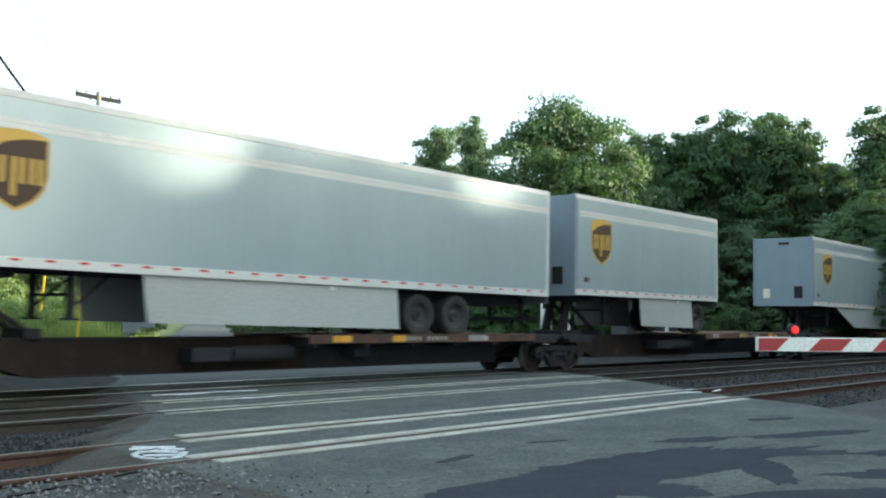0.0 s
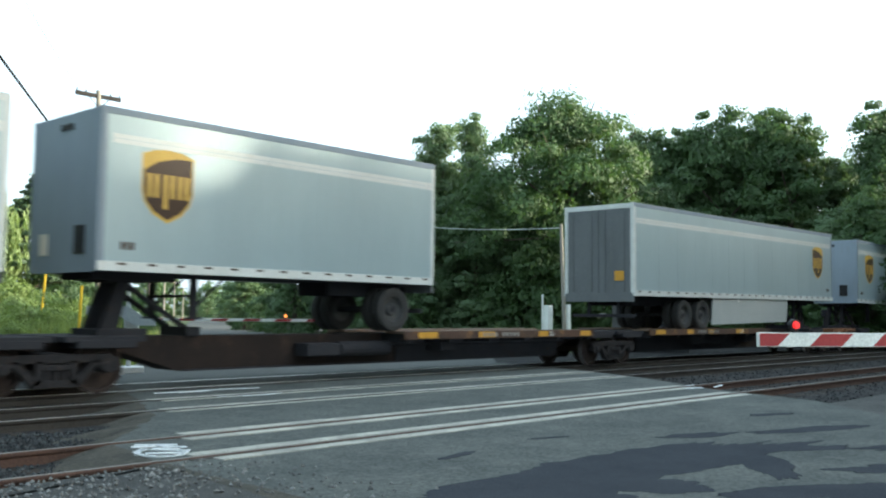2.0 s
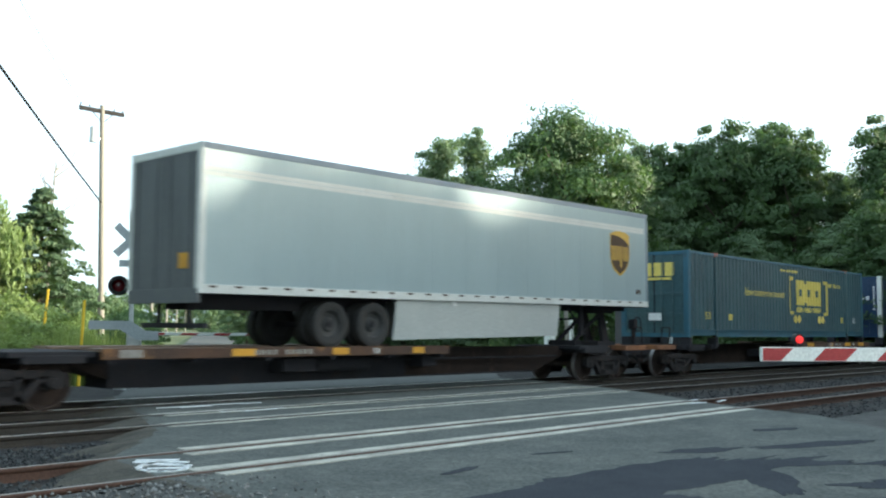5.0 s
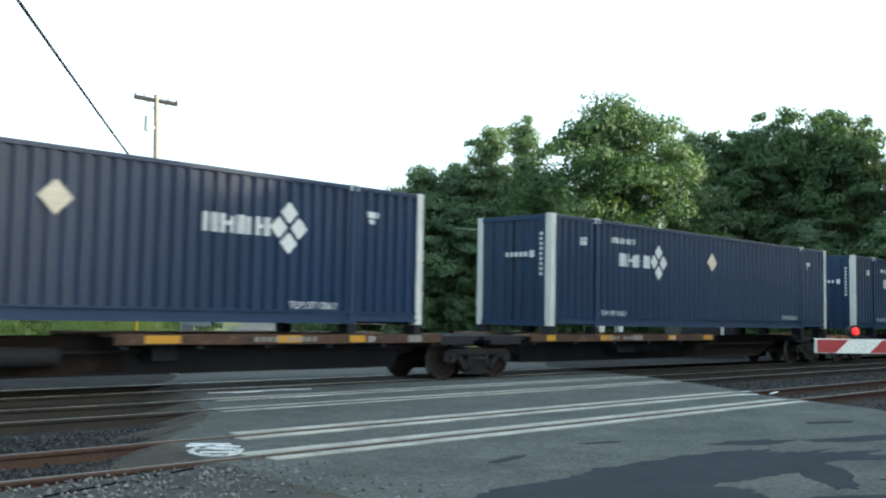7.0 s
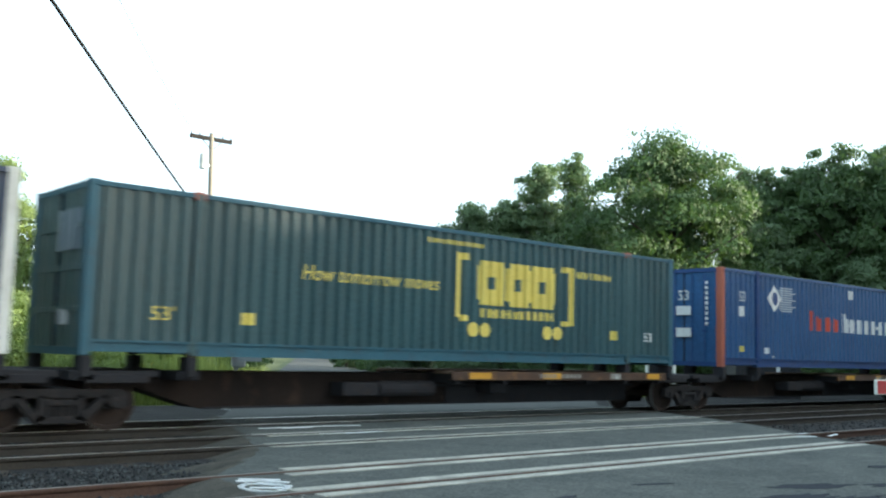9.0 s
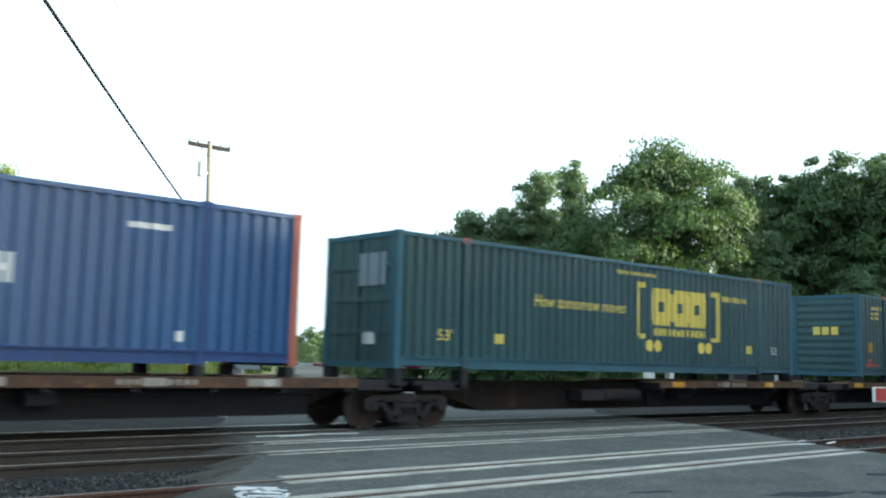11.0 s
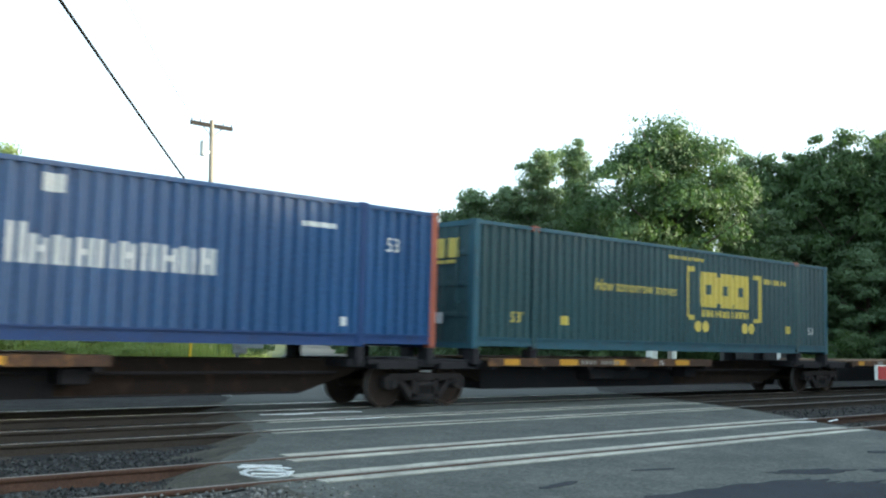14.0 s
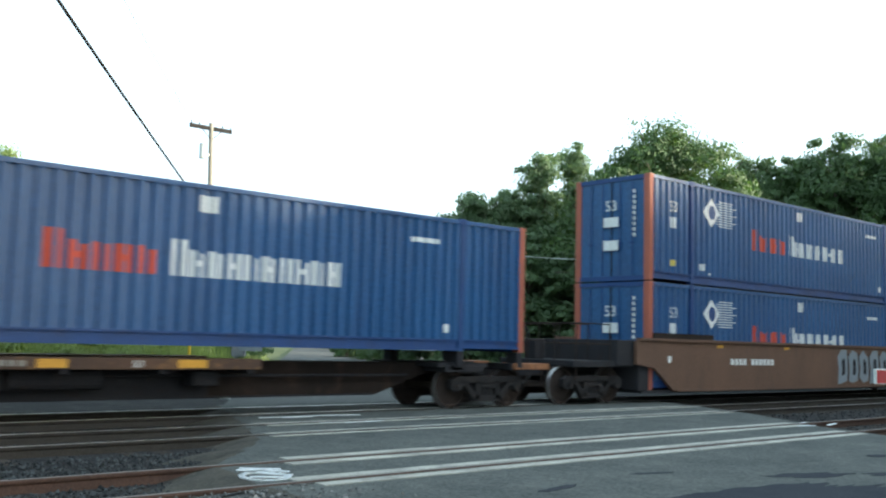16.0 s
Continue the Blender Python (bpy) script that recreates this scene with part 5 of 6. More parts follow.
def far_signal():
    s = thing("crossing_signal", "railway crossing signal with crossbuck, red lamps and lowered gate", "crossing signal")
    X, Y = 12.5, 22.3
    back = Vector((-12.5, -22.3, -0.6)).normalized()
    part("mast", tube(bmesh.new(), (X + 0.08, Y, LAND), (X - 0.06, Y, 4.36), 0.06, 0.055, 14), GALV, s, "galvanised steel mast")
    part("base", boxes((X - 0.3, X + 0.35, Y - 0.3, Y + 0.3, LAND - 0.1, 0.05), bevel=0.03), GALV, s)
    across = Vector((back.y, -back.x, 0)).normalized() * -1
    for k in (-1, 1):
        bm = boxes((-0.53, 0.53, -0.012, 0.012, -0.1, 0.1), bevel=0.004)
        q = Matrix(((across.x, -back.x, 0, X - 0.05 + back.x * 0.0), (across.y, -back.y, 0, Y), (0, 0, 1, 3.62), (0, 0, 0, 1))) @ Matrix.Translation((0, 0.07 + 0.014 * k, 0)) @ pose(0, 0, 0, 0, 45 * k, 0)
        bmesh.ops.transform(bm, matrix=q, verts=bm.verts)
        part("crossbuck_blade", bm, SIGN_BACK, s, "grey back of a crossbuck blade")
    q = Matrix(((across.x, -back.x, 0, X - 0.05), (across.y, -back.y, 0, Y), (0, 0, 1, 3.02), (0, 0, 0, 1)))
    bm = boxes((-0.28, 0.28, 0.06, 0.08, -0.09, 0.09), bevel=0.004)
    bmesh.ops.transform(bm, matrix=q, verts=bm.verts)
    part("track_count_plate", bm, SIGN_BACK, s, "grey plate below the crossbuck")
    bm = bmesh.new()
    tube(bm, Vector((X, Y, 2.56)) - across * 0.42, Vector((X, Y, 2.56)) + across * 0.42, 0.025, 0.025, 8)
    part("lamp_arm", bm, GALV, s)
    for k, lit in ((-1, False), (1, True)):
        p = Vector((X + 0.02, Y, 2.45)) + across * 0.33 * k + back * 0.06
        lamp_head(s, p.x, p.y, p.z, lit, back)
    dx, dy = 0.84, -0.543
    q = Matrix(((dx, -dy, 0, X + 0.1), (dy, dx, 0, Y), (0, 0, 1, 1.2), (0, 0, 0, 1)))
    bm = boxes((-0.16, 0.2, -0.2, 0.2, -0.28, 0.22), bevel=0.05)
    bmesh.ops.transform(bm, matrix=q, verts=bm.verts)
    part("gate_mechanism", bm, GALV, s, "galvanised gate drive box")
    bm = bmesh.new()
    prism(bm, [(-1.05, 0.36), (-1.05, 0.14), (-0.3, 0.14), (0.1, -0.12), (0.62, -0.12), (0.62, 0.1), (0.3, 0.12), (-0.05, 0.36)], -0.36, -0.31)
    bmesh.ops.transform(bm, matrix=q, verts=bm.verts)
    part("counterweight_arm", bm, SIGN_BACK, s, "grey counterweight arm")
    gate_arm(s, X + 0.5, Y - 0.25, 1.24, dx, dy, 4.75, 0.075, 0.82, ((3.42, True), (4.5, True)), "red and white striped gate arm lying level")


far_signal()


def near_signal():
    s = thing("gate", "lowered red and white striped crossing gate with red tip lamp", "crossing gate")
    dx, dy = 0.845, -0.535
    gate_arm(s, 9.15, 4.14, 1.235, dx, dy, 6.2, 0.142, 0.75, ((0.43, True), (3.2, False)), "red and white striped gate arm")
    x, y = 9.15 + 6.6 * dx, 4.14 + 6.6 * dy
    part("gate_post", tube(bmesh.new(), (x, y, -0.3), (x, y, 1.9), 0.07, 0.06, 12), GALV, s)
    bm = boxes((-0.45, 0.35, -0.25, 0.25, 0.95, 1.5), bevel=0.05)
    bmesh.ops.transform(bm, matrix=pose(x, y, 0, 0, 0, math.degrees(math.atan2(dy, dx))), verts=bm.verts)
    part("gate_mechanism", bm, GALV, s)


near_signal()


# ---- poles, wires, shed ----
def utility_pole(x, y, top, arm=1.1, transformer=False, group="utility poles along the road", lean=0.0, cross=True):
    p = thing("utility_pole", "weathered grey wooden utility pole" + (" with transformer" if transformer else ""), "utility pole", group)
    bm = bmesh.new()
    tube(bm, (x + lean, y, LAND - 0.3), (x, y, top), *((0.17, 0.11) if cross else (0.11, 0.08)), 12)
    part("pole", bm, POLE_WOOD, p)
    if cross:
        part("crossarm", boxes((x - arm, x + arm, y - 0.06, y + 0.06, top - 0.38, top - 0.18), bevel=0.01), DARK_WOOD, p)
        bm = bmesh.new()
        for k in (-1, 1):
            tube(bm, (x + k * 0.62, y - 0.08, top - 0.3), (x + k * 0.08, y - 0.1, top - 0.8), 0.018, 0.018, 6)
        part("brace", bm, DARK_WOOD, p)
        for k in (-0.95, -0.55, 0.55, 0.95):
            part("insulator", tube(bmesh.new(), (x + k * arm, y, top - 0.2), (x + k * arm, y, top - 0.05), 0.035, 0.025, 8), DARK_WOOD, p)
    if transformer:
        bm = tube(bmesh.new(), (x - 0.42, y - 0.05, top - 1.85), (x - 0.42, y - 0.05, top - 1.15), 0.17, 0.17, 16)
        tube(bm, (x - 0.42, y - 0.05, top - 1.15), (x - 0.42, y - 0.05, top - 1.08), 0.17, 0.08, 16)
        box(bm, x - 0.3, x, y - 0.05, y + 0.05, top - 1.7, top - 1.6)
        tr = part("transformer", bm, GALV, p, "grey pole-mounted transformer can")
        part("bushing", tube(bmesh.new(), (x - 0.35, y - 0.05, top - 1.0), (x - 0.3, y - 0.05, top - 0.8), 0.03, 0.02, 8), GALV, tr)
    return p


utility_pole(22.3, 43.2, 12.06, 1.15, True, lean=0.45)
utility_pole(48.8, 83.2, 8.8, 1.2)
utility_pole(79.1, 130.4, 7.3, 1.2)
utility_pole(112.4, 181.3, 7.8, 1.3)
utility_pole(146.0, 231.0, 8.0, 1.3)
utility_pole(39.9, 28.45, 6.1, lean=0.4, cross=False, group="short poles by the tracks")
utility_pole(81.0, 101.0, 5.2, cross=False, group="short poles by the tracks")


def wire(points, r, label, sag=0.0, material=CABLE):
    bm = bmesh.new()
    (ax, ay, az), (bx, by, bz) = points
    n = 20
    pts = [(ax + (bx - ax) * k / n, ay + (by - ay) * k / n, az + (bz - az) * k / n - sag * 4 * (k / n) * (1 - k / n)) for k in range(n + 1)]
    way = (Vector(points[1]) - Vector(points[0])).to_track_quat("Z", "Y")
    rings = [[bm.verts.new(Vector(p) + way @ Vector((r * math.cos(k * math.pi / 3), r * math.sin(k * math.pi / 3), 0))) for k in range(6)] for p in pts]
    for a, b in zip(rings, rings[1:]):
        for k in range(6):
            bm.faces.new((a[k], a[(k + 1) % 6], b[(k + 1) % 6], b[k]))
    tagged(part("cable", bm, material), label, "cable", "overhead wires")


wire(((22.5, 43.3, 7.35), (-3.8, 2.7, 7.9)), 0.036, "thick black overhead cable tied to the wooden pole", 0.15)
wire(((21.4, 43.2, 11.85), (-4, 4, 12.4)), 0.006, "thin overhead power wire", 0.8)
wire(((39.9, 28.45, 5.9), (43.3, 54.5, 9.3)), 0.018, "thin pale cable in front of the trees", 0.7, GALV)


def shed():
    s = thing("shed", "small dark corrugated lineside shed with pale door edge", "shed")
    m = pose(38.3, 22.4, 0, 0, 0, -40)
    def put(bm):
        bmesh.ops.transform(bm, matrix=m, verts=bm.verts)
        return bm
    part("wall", put(boxes((-1.4, 1.4, -1.1, 1.1, LAND - 0.05, 2.45))), SHED, s)
    part("rib", put(boxes(*[(-1.38 + k * 0.2, -1.30 + k * 0.2, -1.13, -1.1, LAND, 2.42) for k in range(14)])), SHED, s)
    bm = bmesh.new()
    prism(bm, [(-1.25, 2.45), (1.25, 2.45), (0, 2.78)], -1.55, 1.55, "x")
    part("roof", put(bm), SHED, s, "low dark pitched roof")
    part("door_edge", put(boxes((0.35, 0.5, -1.15, -1.1, 0.1, 2.0))), GATE_WHITE, s, "white door edge")


shed()
cab = thing("equipment_cabinet", "small white trackside equipment cabinet in grass", "cabinet")
part("body", boxes((39.55, 40.0, 29.0, 29.4, LAND, 1.95), bevel=0.04), GATE_WHITE, cab)
part("vent_pipe", tube(bmesh.new(), (39.5, 29.3, LAND), (39.5, 29.3, 2.5), 0.05, 0.05, 8), GATE_WHITE, cab)
cab2 = thing("cable_guard", "pale guard around the foot of a pole", "pole guard")
part("guard", tube(bmesh.new(), (40.45, 28.35, LAND), (40.4, 28.35, 2.0), 0.14, 0.12, 10), GATE_WHITE, cab2)
for x, y, lean in ((12.2, 24.2, 0.06), (12.9, 27.9, 0.14)):
    mk = thing("marker_post", "slim yellow marker post standing in tall grass", "marker post", "yellow marker posts")
    part("post", tube(bmesh.new(), (x - lean, y, LAND), (x + lean * 0.3, y, 2.1 if lean < 0.1 else 2.5), 0.045, 0.04, 8), YELLOW_POST, mk)


# ---- trees and grass ----
def leaf_mesh(name, centres, radii, per, size, seed, squash=0.8, droop=0.0):
    """Leaves as folded diamonds on the outsides of many clumps."""
    rng = np.random.RandomState(seed)
    c = np.repeat(np.asarray(centres), per, 0)
    r = np.repeat(np.asarray(radii), per)
    n = len(c)
    d = rng.normal(size=(n, 3))
    d[:, 2] += 0.12
    d /= np.linalg.norm(d, axis=1)[:, None]
    if droop:
        # strands of leaves hanging from points in each clump
        m = n // 25
        top = rng.normal(size=(m, 3)) * 0.5
        top[:, 2] = -abs(top[:, 2])
        long = rng.uniform(0.3, 1.0, m) ** 1.4 * droop
        down = np.tile(np.linspace(0, 1, 25), m)
        p = c + np.repeat(top, 25, 0) + rng.normal(size=(n, 3)) * 0.045
        p[:, 2] -= np.repeat(long, 25) * down
    else:
        # flat-bottomed boughs: most leaves on the dome, a few inside, drooping outwards, with stray tips
        shell = np.where(rng.uniform(0, 1, n) < 0.8, rng.uniform(0.78, 1.0, n), rng.uniform(0.1, 0.8, n)) * np.where(rng.uniform(0, 1, n) < 0.06, 1.28, 1.0)
        d[:, 2] = np.where(d[:, 2] < -0.25, -0.25 + 0.2 * (d[:, 2] + 0.25), d[:, 2])
        lump = 1 + 0.28 * np.sin(d[:, 0] * 5 + c[:, 1] * 3) * np.sin(d[:, 1] * 5 + c[:, 0] * 3 + c[:, 2])
        spray = d * (shell * lump)[:, None] * np.array([1.15, 1.15, 0.62 * squash / 0.8])
        out = np.asarray(centres)[:, :2] / (np.linalg.norm(np.asarray(centres)[:, :2], axis=1)[:, None] + 0.5)
        tip = np.repeat(rng.normal(size=(len(centres), 2)) * 0.18 - out * 0.22, per, 0)
        spray[:, 2] += spray[:, 0] * tip[:, 0] + spray[:, 1] * tip[:, 1]
        p = c + spray * r[:, None]
        d = spray / (np.linalg.norm(spray, axis=1)[:, None] + 1e-6)
    nrm = d * 1.0 + rng.normal(size=(n, 3)) * 0.26 + np.array([0, 0, 0.3])
    nrm /= np.linalg.norm(nrm, axis=1)[:, None]
    t = np.cross(nrm, rng.normal(size=(n, 3)))
    t /= np.linalg.norm(t, axis=1)[:, None] + 1e-9
    if droop:
        t = t * 1.0 + np.array([0, 0, -1.0])
        nrm = np.cross(t, np.cross(nrm, t))
        nrm /= np.linalg.norm(nrm, axis=1)[:, None] + 1e-9
    b = np.cross(nrm, t)
    s = (size * rng.uniform(0.6, 1.4, n))[:, None]
    wide = 0.25 if droop else 0.6
    v = np.stack([p - t * s, p + b * s * wide + nrm * s * 0.15, p + t * s, p - b * s * wide + nrm * s * 0.15], 1).reshape(-1, 3)
    k = 4 * np.arange(n)[:, None]
    f = np.concatenate([k + np.array([0, 1, 2]), k + np.array([0, 2, 3])])
    me = bpy.data.meshes.new(name)
    me.from_pydata(v.tolist(), [], f.tolist())
    return me


def broad_tree(seed, height, width, leaf, label, clumps=70, per=240, size=0.16, trunk=0.28, low=0.12, name="tree", category="tree", spire=False):
    """A tree standing at the origin: trunk, limbs, and a crown of leaf clumps with gaps."""
    rng = np.random.RandomState(seed)
    girth = max(width, 0.5 * (width + 0.62 * height))
    t = thing(name, label, category)
    bm = bmesh.new()
    tube(bm, (0, 0, -0.4), (0.1, 0, height * 0.35), trunk, trunk * 0.7, 10)
    tube(bm, (0.1, 0, height * 0.35), (0, 0.1, height * 0.8), trunk * 0.7, trunk * 0.15, 8)
    cs, rs = [], []
    for k in range(clumps):
        if k % (5 if clumps > 100 else 2) == 0:
            # a new bough, wound round the crown so that it fills evenly
            f = (k + 2.5) / clumps
            z = height * (low + (1 - low) * (f ** 0.85 + rng.uniform(-0.04, 0.04))) - width * 0.09
            h = (z / height - low) / (1 - low)
            prof = math.sin(math.pi * min(1, max(0.03, 0.12 + 0.86 * h))) ** 0.6
            prof = (1.04 - max(0, min(1, h))) ** 0.7 if spire else prof * (0.7 if h > 0.84 else 1.0)
            a = k * (0.48 if clumps > 100 else 1.2) + rng.uniform(-0.3, 0.3)
            rad = width / 2 * prof * rng.uniform(0.55, 1.0)
            bough = (rad * math.cos(a), rad * math.sin(a), z)
        j = rng.normal(size=3) * girth * np.array([0.08, 0.08, 0.055])
        near = 0.5 if k % 4 == 3 else 1.0
        cs.append((bough[0] * near + j[0], bough[1] * near + j[1], bough[2] + j[2]))
        rs.append(girth * (rng.uniform(0.07, 0.125) if near == 1.0 else 0.16))
        if k % 10 == 0:
            st = (0.05, 0, height * min(0.75, 0.2 + 0.5 * max(0, h)))
            tube(bm, st, cs[-1], trunk * 0.3, trunk * 0.06, 6)
    if clumps > 100:
        # the leader, leafed up to its tip
        for k in range(10):
            cs.append((rng.normal() * girth * 0.025, rng.normal() * girth * 0.025, height * (0.66 + 0.033 * k)))
            rs.append(girth * (0.13 - 0.006 * k))
    part("trunk", bm, BARK, t, "grey-brown trunk and limbs")
    me = leaf_mesh("crown", cs, rs, per, size, seed)
    v = np.empty(3 * len(me.vertices))
    me.vertices.foreach_get("co", v)
    v = v.reshape(-1, 3)
    v[:, 2] = v[:, 2] * np.where(v[:, 2] > 0, height / v[:, 2].max(), 1.0)
    v[:, :2] *= width / (2 * np.percentile(np.linalg.norm(v[:, :2], axis=1), 98.5))
    me.vertices.foreach_set("co", v.ravel())
    me.update()
    mesh_part("crown", me, leaf, t, "leafy crown with gaps")
    return t


def conifer(seed, height, width, label):
    rng = np.random.RandomState(seed)
    t = thing("conifer", label, "tree")
    bm = tube(bmesh.new(), (0, 0, -0.4), (0, 0, height * 0.98), 0.2, 0.03, 9)
    cs, rs = [], []
    for k in range(430):
        h = rng.uniform(0.02, 1.0) ** 1.2
        rad = width / 2 * (1 - h) ** 0.7 * rng.uniform(0.3, 1.1)
        a = rng.uniform(0, 6.28)
        cs.append((rad * math.cos(a), rad * math.sin(a), height * h))
        rs.append(rng.uniform(0.14, 0.3) + 0.24 * (1 - h))
        if k % 4 == 0:
            tube(bm, (0, 0, height * h * 0.97), cs[-1], 0.04, 0.01, 5)
    part("trunk", bm, BARK, t)
    mesh_part("crown", leaf_mesh("crown", cs, rs, 80, 0.085, seed, 0.42), LEAF_NEEDLE, t, "dark layered crown")
    return t


def willow(seed, height, width):
    rng = np.random.RandomState(seed)
    t = thing("willow", "pale green weeping willow with drooping branches", "tree")
    bm = tube(bmesh.new(), (0, 0, -0.4), (0, 0, height * 0.7), 0.25, 0.12, 9)
    cs, rs = [], []
    for k in range(75):
        a, f = rng.uniform(0, 6.28), rng.uniform(0, 1)
        rad = width / 2 * f ** 0.6
        z = height * (0.95 - 0.42 * f * f) * rng.uniform(0.7, 1.0)
        cs.append((rad * math.cos(a), rad * math.sin(a), z))
        rs.append(0.5)
        if k % 4 == 0:
            tube(bm, (0, 0, height * 0.6), cs[-1], 0.06, 0.015, 5)
    part("trunk", bm, BARK, t)
    mesh_part("crown", leaf_mesh("crown", cs, rs, 400, 0.095, seed, 0.8, 2.2), LEAF_WILLOW, t, "curtain of hanging pale leaves")
    return t


def snag():
    """A bare dead tree standing above the spruce."""
    t = thing("dead_tree", "bare grey dead tree with thin branches", "tree")
    rng = np.random.RandomState(5)
    bm = tube(bmesh.new(), (0, 0, -0.3), (0.25, 0, 9.2), 0.1, 0.02, 7)
    for k in range(16):
        z = 4.5 + 4.5 * k / 16
        a = rng.uniform(0, 6.28)
        l = rng.uniform(0.6, 1.7)
        e = (0.2 + l * math.cos(a), l * math.sin(a), z + l * 0.9)
        tube(bm, (0.2 * z / 9, 0, z), e, 0.045, 0.012, 5)
        tube(bm, e, (e[0] + 0.3, e[1], e[2] + 0.5), 0.02, 0.008, 4)
    part("trunk", bm, POLE_WOOD, t)
    t.matrix_basis = pose(19.6, 42.6, LAND)


OAK = broad_tree(11, 16.1, 13.0, LEAF_OAK, "large broad-leaved tree lit on its crown", 260, 290, 0.12, 0.35, 0.1)
OAK.matrix_basis = pose(47.9, 33.6, LAND)
MAPLE = broad_tree(23, 16.0, 7.4, LEAF_OAK, "tall broad-leaved tree in the wood", 170, 200, 0.125, 0.28, 0.1)
MAPLE.matrix_basis = pose(59.3, 29.0, LAND)
ASH = broad_tree(37, 15.0, 7.0, LEAF_DARK, "tall shaded tree in the wood", 170, 190, 0.13, 0.26, 0.06)
ASH.matrix_basis = pose(61.0, 32.2, LAND)
ELM = broad_tree(41, 11.6, 7.0, LEAF_DARK, "dark rounded tree at the wood's edge", 170, 200, 0.125, 0.24, 0.03)
ELM.matrix_basis = pose(41.7, 44.6, LAND)
BIRCH = broad_tree(43, 15.3, 4.6, LEAF_DARK, "slender gappy tree rising above the wood", 130, 150, 0.11, 0.16, 0.08, spire=True)
BIRCH.matrix_basis = pose(48.5, 41.8, LAND)


def plant(src, rows):
    """Copies at x, y, with a scale across and, where it differs, one upwards."""
    for x, y, k, *up in rows:
        ob = copy_thing(src, pose(x, y, LAND, 0, 0, (x * 37 + y * 91) % 360))
        ob.scale = (k, k, up[0] if up else k)


plant(MAPLE, [(62.0, 27.6, 0.95, 1.01), (60.9, 25.2, 1.0, 0.97), (61.2, 19.2, 1.0, 0.96), (64.2, 17.0, 1.1, 1.0), (58.6, 33.4, 0.95, 0.94), (49.6, 16.3, 0.8, 0.53), (53.0, 12.6, 0.9, 0.5)])
plant(ASH, [(46.4, 45.6, 0.95, 0.81), (64.0, 23.6, 1.1, 0.86), (63.2, 36.0, 1.2, 0.86), (67.0, 30.0, 1.3, 0.9), (68.5, 22.0, 1.3, 0.84), (54.2, 38.6, 1.2, 0.84), (50.4, 44.6, 1.2, 0.82), (68.0, 13.0, 1.3, 0.95), (55.8, 31.8, 1.0, 0.72), (43.6, 41.4, 0.9, 0.6), (54.6, 44.2, 1.3, 0.8), (51.6, 38.8, 1.0, 0.66)])
plant(ELM, [(41.4, 51.6, 0.84, 0.78), (52.2, 32.0, 0.9, 0.62), (44.6, 47.4, 1.0, 0.9), (47.4, 49.5, 1.2, 0.95), (45.4, 38.8, 0.9, 0.72), (57.4, 26.4, 0.95, 0.72), (58.8, 21.6, 1.0, 0.74), (61.0, 15.0, 1.0, 0.8), (49.9, 69.2, 0.6, 0.47), (69.0, 94.0, 0.6, 0.42), (75.0, 100.0, 1.1, 0.7)])
plant(BIRCH, [(45.5, 42.2, 1.05, 0.94), (58.3, 35.0, 0.75, 1.0), (43.6, 43.6, 1.0, 0.78)])

POPLAR = broad_tree(53, 10.7, 6.0, LEAF_LIGHT, "tall sunlit tree beside the meadow", 200, 170, 0.1, 0.2, 0.05)
POPLAR.matrix_basis = pose(13.2, 46.8, LAND)
plant(POPLAR, [(9.5, 49.0, 1.0), (6.0, 44.0, 0.9), (1.5, 47.0, 1.0)])
WIL = willow(61, 8.0, 4.8)
WIL.matrix_basis = pose(15.9, 42.0, LAND)
plant(WIL, [(11.8, 44.0, 0.85)])
SPRUCE = conifer(67, 7.7, 6.6, "dark spruce standing behind the bushes")
SPRUCE.matrix_basis = pose(18.9, 41.6, LAND)
plant(SPRUCE, [(20.8, 45.0, 0.72), (17.2, 44.5, 0.8)])
snag()

SHRUB = broad_tree(71, 3.4, 4.2, LEAF_LIGHT, "sunlit pale green bush in tall grass", 80, 140, 0.07, 0.06, -0.05, "bush", "bush")
SHRUB.matrix_basis = pose(9.5, 32.0, LAND)
plant(SHRUB, [(12.2, 34.5, 1.0), (14.8, 35.5, 0.95), (7.0, 30.5, 1.1), (10.6, 36.5, 1.2), (16.4, 38.5, 0.85), (13.4, 30.2, 0.7), (10.8, 28.6, 0.68), (8.0, 27.0, 0.75), (18.6, 38.2, 0.75), (5.0, 28.0, 1.1), (14.0, 38.8, 1.2), (15.3, 32.5, 0.6), (8.2, 37.5, 1.3), (17.0, 35.0, 0.62), (12.3, 27.0, 0.68), (11.2, 26.0, 0.5), (13.5, 28.8, 0.55), (9.2, 25.6, 0.5), (14.8, 30.8, 0.5)])
THICKET = broad_tree(79, 3.2, 5.0, LEAF_OAK, "low green thicket at the foot of the wood", 50, 130, 0.1, 0.06, -0.05, "thicket", "bush")
THICKET.matrix_basis = pose(45.5, 36.8, LAND)
plant(THICKET, [(43.5, 41.0, 0.8), (42.6, 46.0, 0.85), (47.5, 29.6, 0.8), (50.0, 27.6, 0.85), (43.0, 51.0, 0.8), (52.5, 25.2, 0.9), (44.6, 25.4, 0.62), (55.5, 22.6, 0.9), (58.5, 20.0, 1.0), (43.6, 56.0, 0.8), (46.0, 61.0, 0.9), (50.0, 66.0, 0.9), (29.0, 52.0, 0.8), (33.0, 58.0, 0.9), (37.0, 66.0, 1.0), (26.5, 47.5, 0.7), (62.0, 17.0, 1.0), (48.0, 33.0, 0.9), (41.5, 34.0, 0.42)])

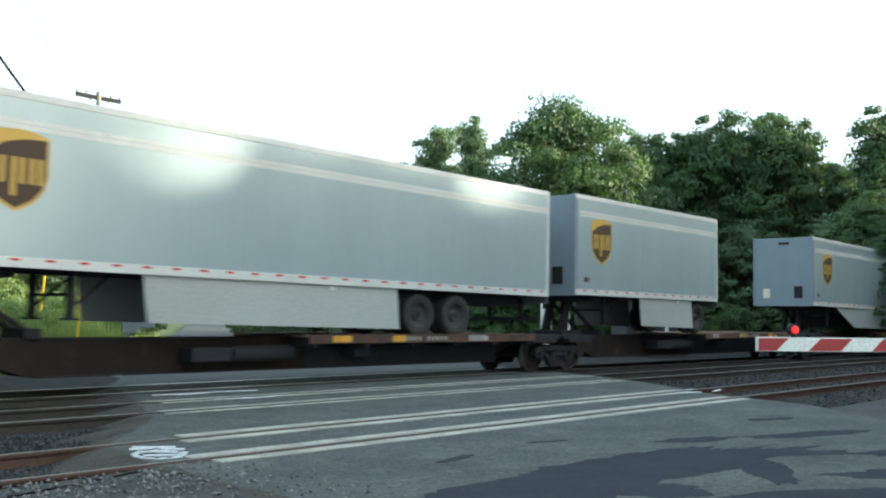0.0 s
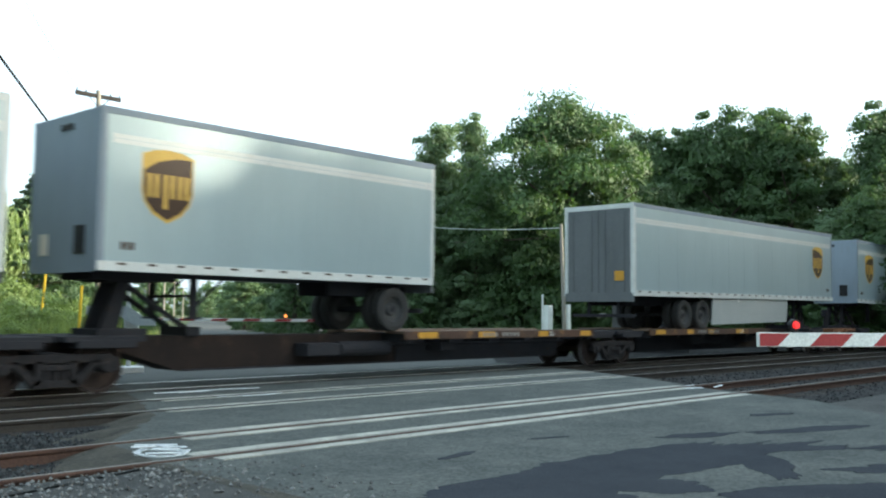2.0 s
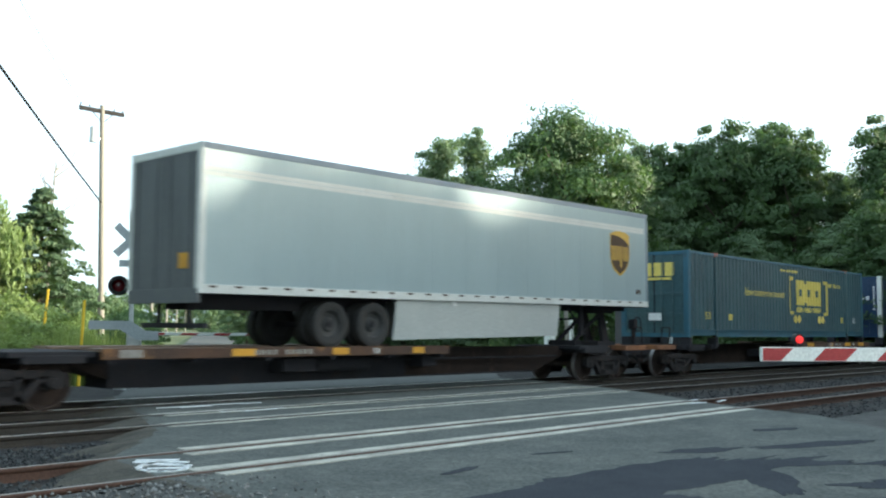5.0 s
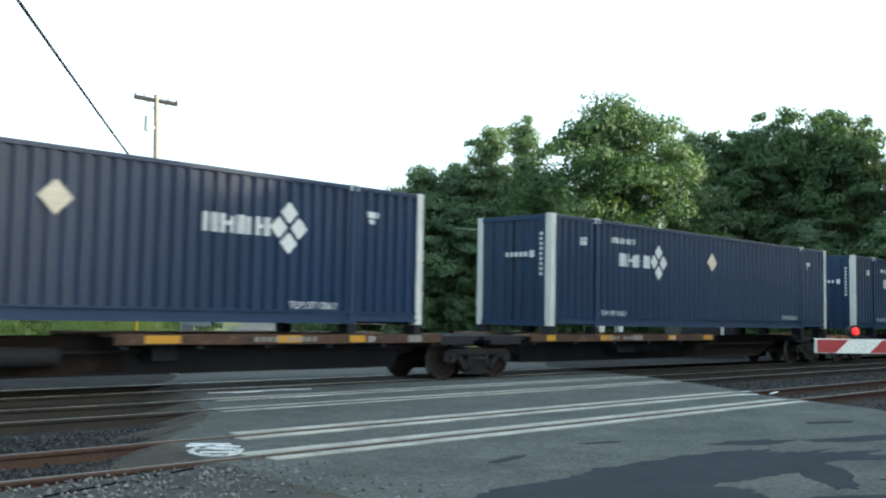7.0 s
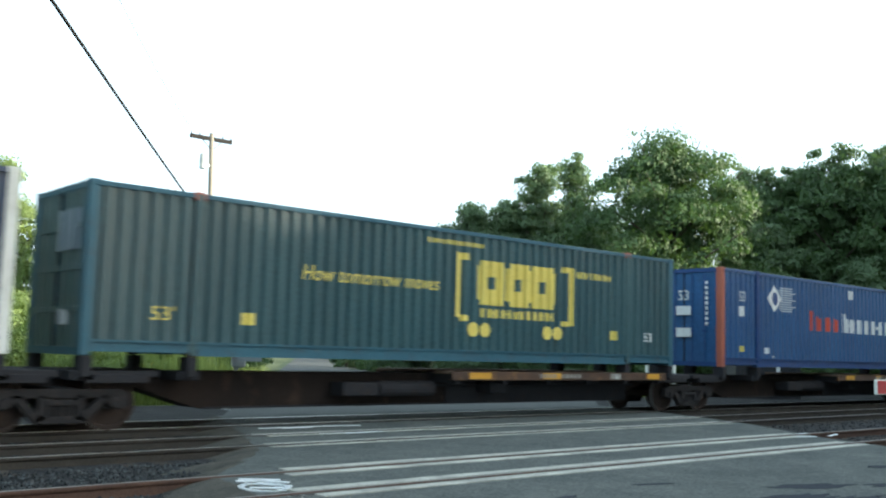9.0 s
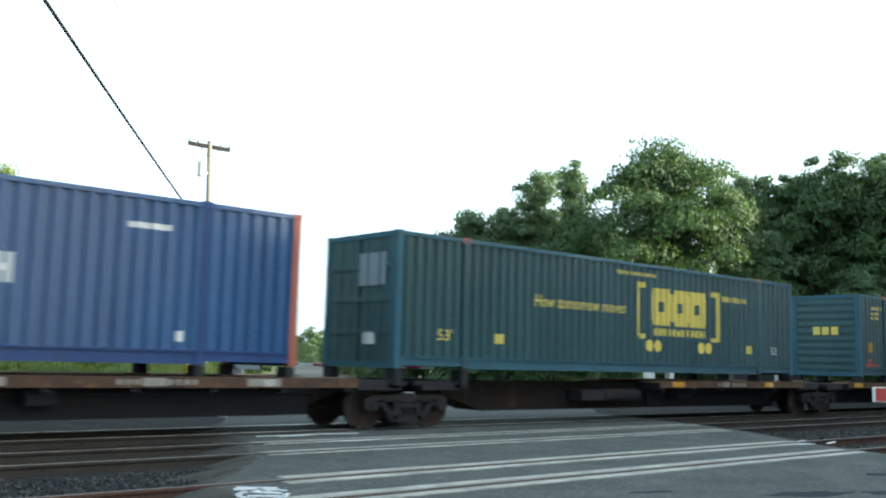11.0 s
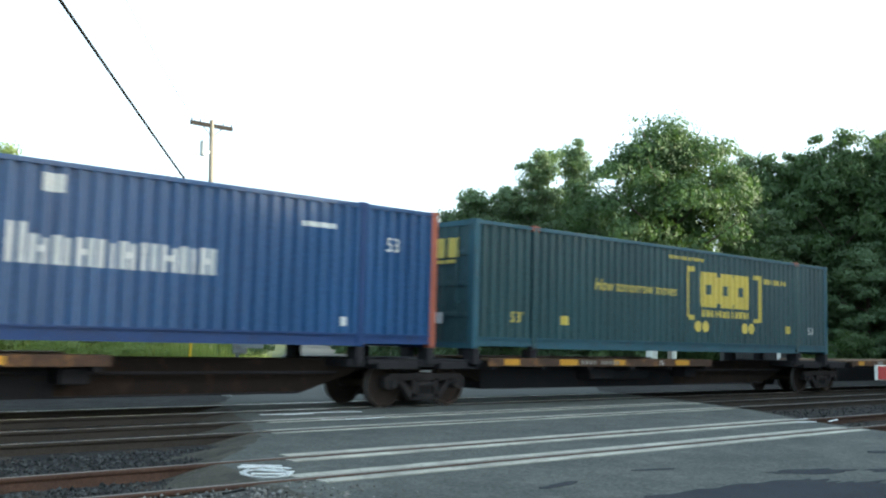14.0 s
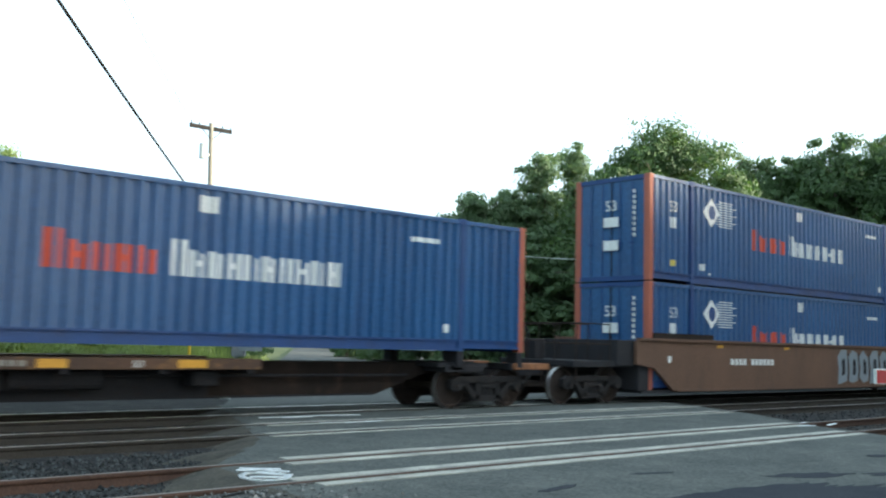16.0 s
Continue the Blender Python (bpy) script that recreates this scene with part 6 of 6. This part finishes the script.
# far woods along the road, and unseen trees that close the place behind and beside the camera
FAR = broad_tree(97, 12.6, 9.5, LEAF_DARK, "rounded tree, in the far woods and in the unseen light-blocking rows", 90, 60, 0.32, 0.24, -0.06)
FAR.matrix_basis = pose(236, 352, LAND)
# unseen rows put here to block low sun and western sky from the train
for x, y, k in [(-26, 44, 1.35), (-30, 34, 1.35), (-34, 24, 1.35), (-38, 2, 1.35), (-36, -10, 1.35), (-34, -20, 1.35), (-18, 50, 1.35), (-8, 54, 1.35), (-10, 26, 1.6), (-13, 32, 1.6), (-9, 38, 1.6), (-16, 6, 1.5), (-24, 7, 1.6), (-22, 27, 1.7)] + [
        (24 + 3.6 * i, -7.5 - 1.6 * (i % 3), (1.18 if i < 7 else 1.26) + 0.04 * (i * 3 % 4)) for i in range(20)] + [
        (27 + 5.0 * i, -16.5 - 2.2 * (i % 2), (1.28 if i < 5 else 1.4) + 0.05 * (i * 3 % 4)) for i in range(14)] + [
        (33 + 5.2 * i, -24 - 5.4 * i - 2 * (i % 2), 1.4 + 0.12 * i) for i in range(7)]:
    ob = copy_thing(FAR, pose(x, y, LAND, 0, 0, x * 13 + y * 7))
    ob.scale = (k, k, k)
far = [(38, 74), (44, 84), (52, 98), (62, 116), (74, 138), (90, 166), (108, 198), (130, 236), (160, 280), (72, 100), (84, 122), (97, 142), (112, 166), (130, 196), (152, 232), (180, 276), (205, 320), (185, 330), (215, 345), (235, 330)]
for i, (x, y) in enumerate(far):
    ob = copy_thing(FAR, pose(x + (i % 4) - 1.5, y, LAND, 0, 0, i * 57))
    k = 0.42 if i < 3 else 0.5 if i < 9 else 0.4
    ob.scale = (k * 1.2, k * 1.2, k)


for i in range(16):
    a = radians(23.5 + 1.15 * i)
    d = 330 + 40 * (i % 3)
    ob = copy_thing(FAR, pose(d * math.sin(a), d * math.cos(a), LAND, 0, 0, i * 71))
    ob.scale = (1.5, 1.5, 0.85 + 0.12 * (i % 4))


def grass_field():
    """Tall grass blades over the verges beyond the tracks."""
    rng = np.random.RandomState(91)
    n = 60000
    p = np.concatenate([np.stack([rng.uniform(2, 22, n // 2), rng.uniform(25.5, 41, n // 2)], -1), np.stack([rng.uniform(22, 62, n // 2), rng.uniform(24.2, 46, n // 2)], -1)])
    left = 10.0 + (p[:, 1] - 18.6) * 0.66
    right = 23.5 + (p[:, 1] - 18.6) * 0.8
    p = p[(p[:, 0] < left) | (p[:, 0] > right)]
    tall = np.stack([rng.uniform(3, 17, 16000), rng.uniform(24.6, 31, 16000)], -1)
    tall = tall[tall[:, 0] < 9.6 + (tall[:, 1] - 18.6) * 0.62]
    many = len(p)
    p = np.concatenate([p, tall])
    n = len(p)
    h = rng.uniform(0.35, 0.95, n) * np.where(np.arange(n) < many, 1.0, 1.75) * (0.7 + 0.5 * np.sin(p[:, 0] * 0.9) * np.sin(p[:, 1] * 0.7))
    a = rng.uniform(0, 6.28, n)
    w = rng.uniform(0.018, 0.035, n)
    lean = rng.uniform(-0.25, 0.25, (n, 2))
    z = np.full(n, LAND)
    c, s_ = np.cos(a) * w, np.sin(a) * w
    v = np.stack([np.stack([p[:, 0] - c, p[:, 1] - s_, z - 0.1], -1), np.stack([p[:, 0] + c, p[:, 1] + s_, z - 0.1], -1),
                  np.stack([p[:, 0] + lean[:, 0], p[:, 1] + lean[:, 1], z + h], -1)], 1).reshape(-1, 3)
    f = (3 * np.arange(n)[:, None] + np.array([0, 1, 2])).tolist()
    me = bpy.data.meshes.new("tall_grass")
    me.from_pydata(v.tolist(), [], f)
    tagged(mesh_part("tall_grass", me, GRASS), "tall sunlit green grass on the railway verge", "grass", "", "stuff")


grass_field()


# ---- the train runs ----
def motions():
    for ob, u, z, tilt, turned in TRAIN:
        walk(ob, [(t, pose(u + SPEED * (16.0 - t), YT, z + (0.04 if turned else 0.02) * (tilt > 0.2), 0, tilt, 180 if turned else 0)) for t in (0.0, 4.0, 8.0, 12.0, 16.0)])


motions()
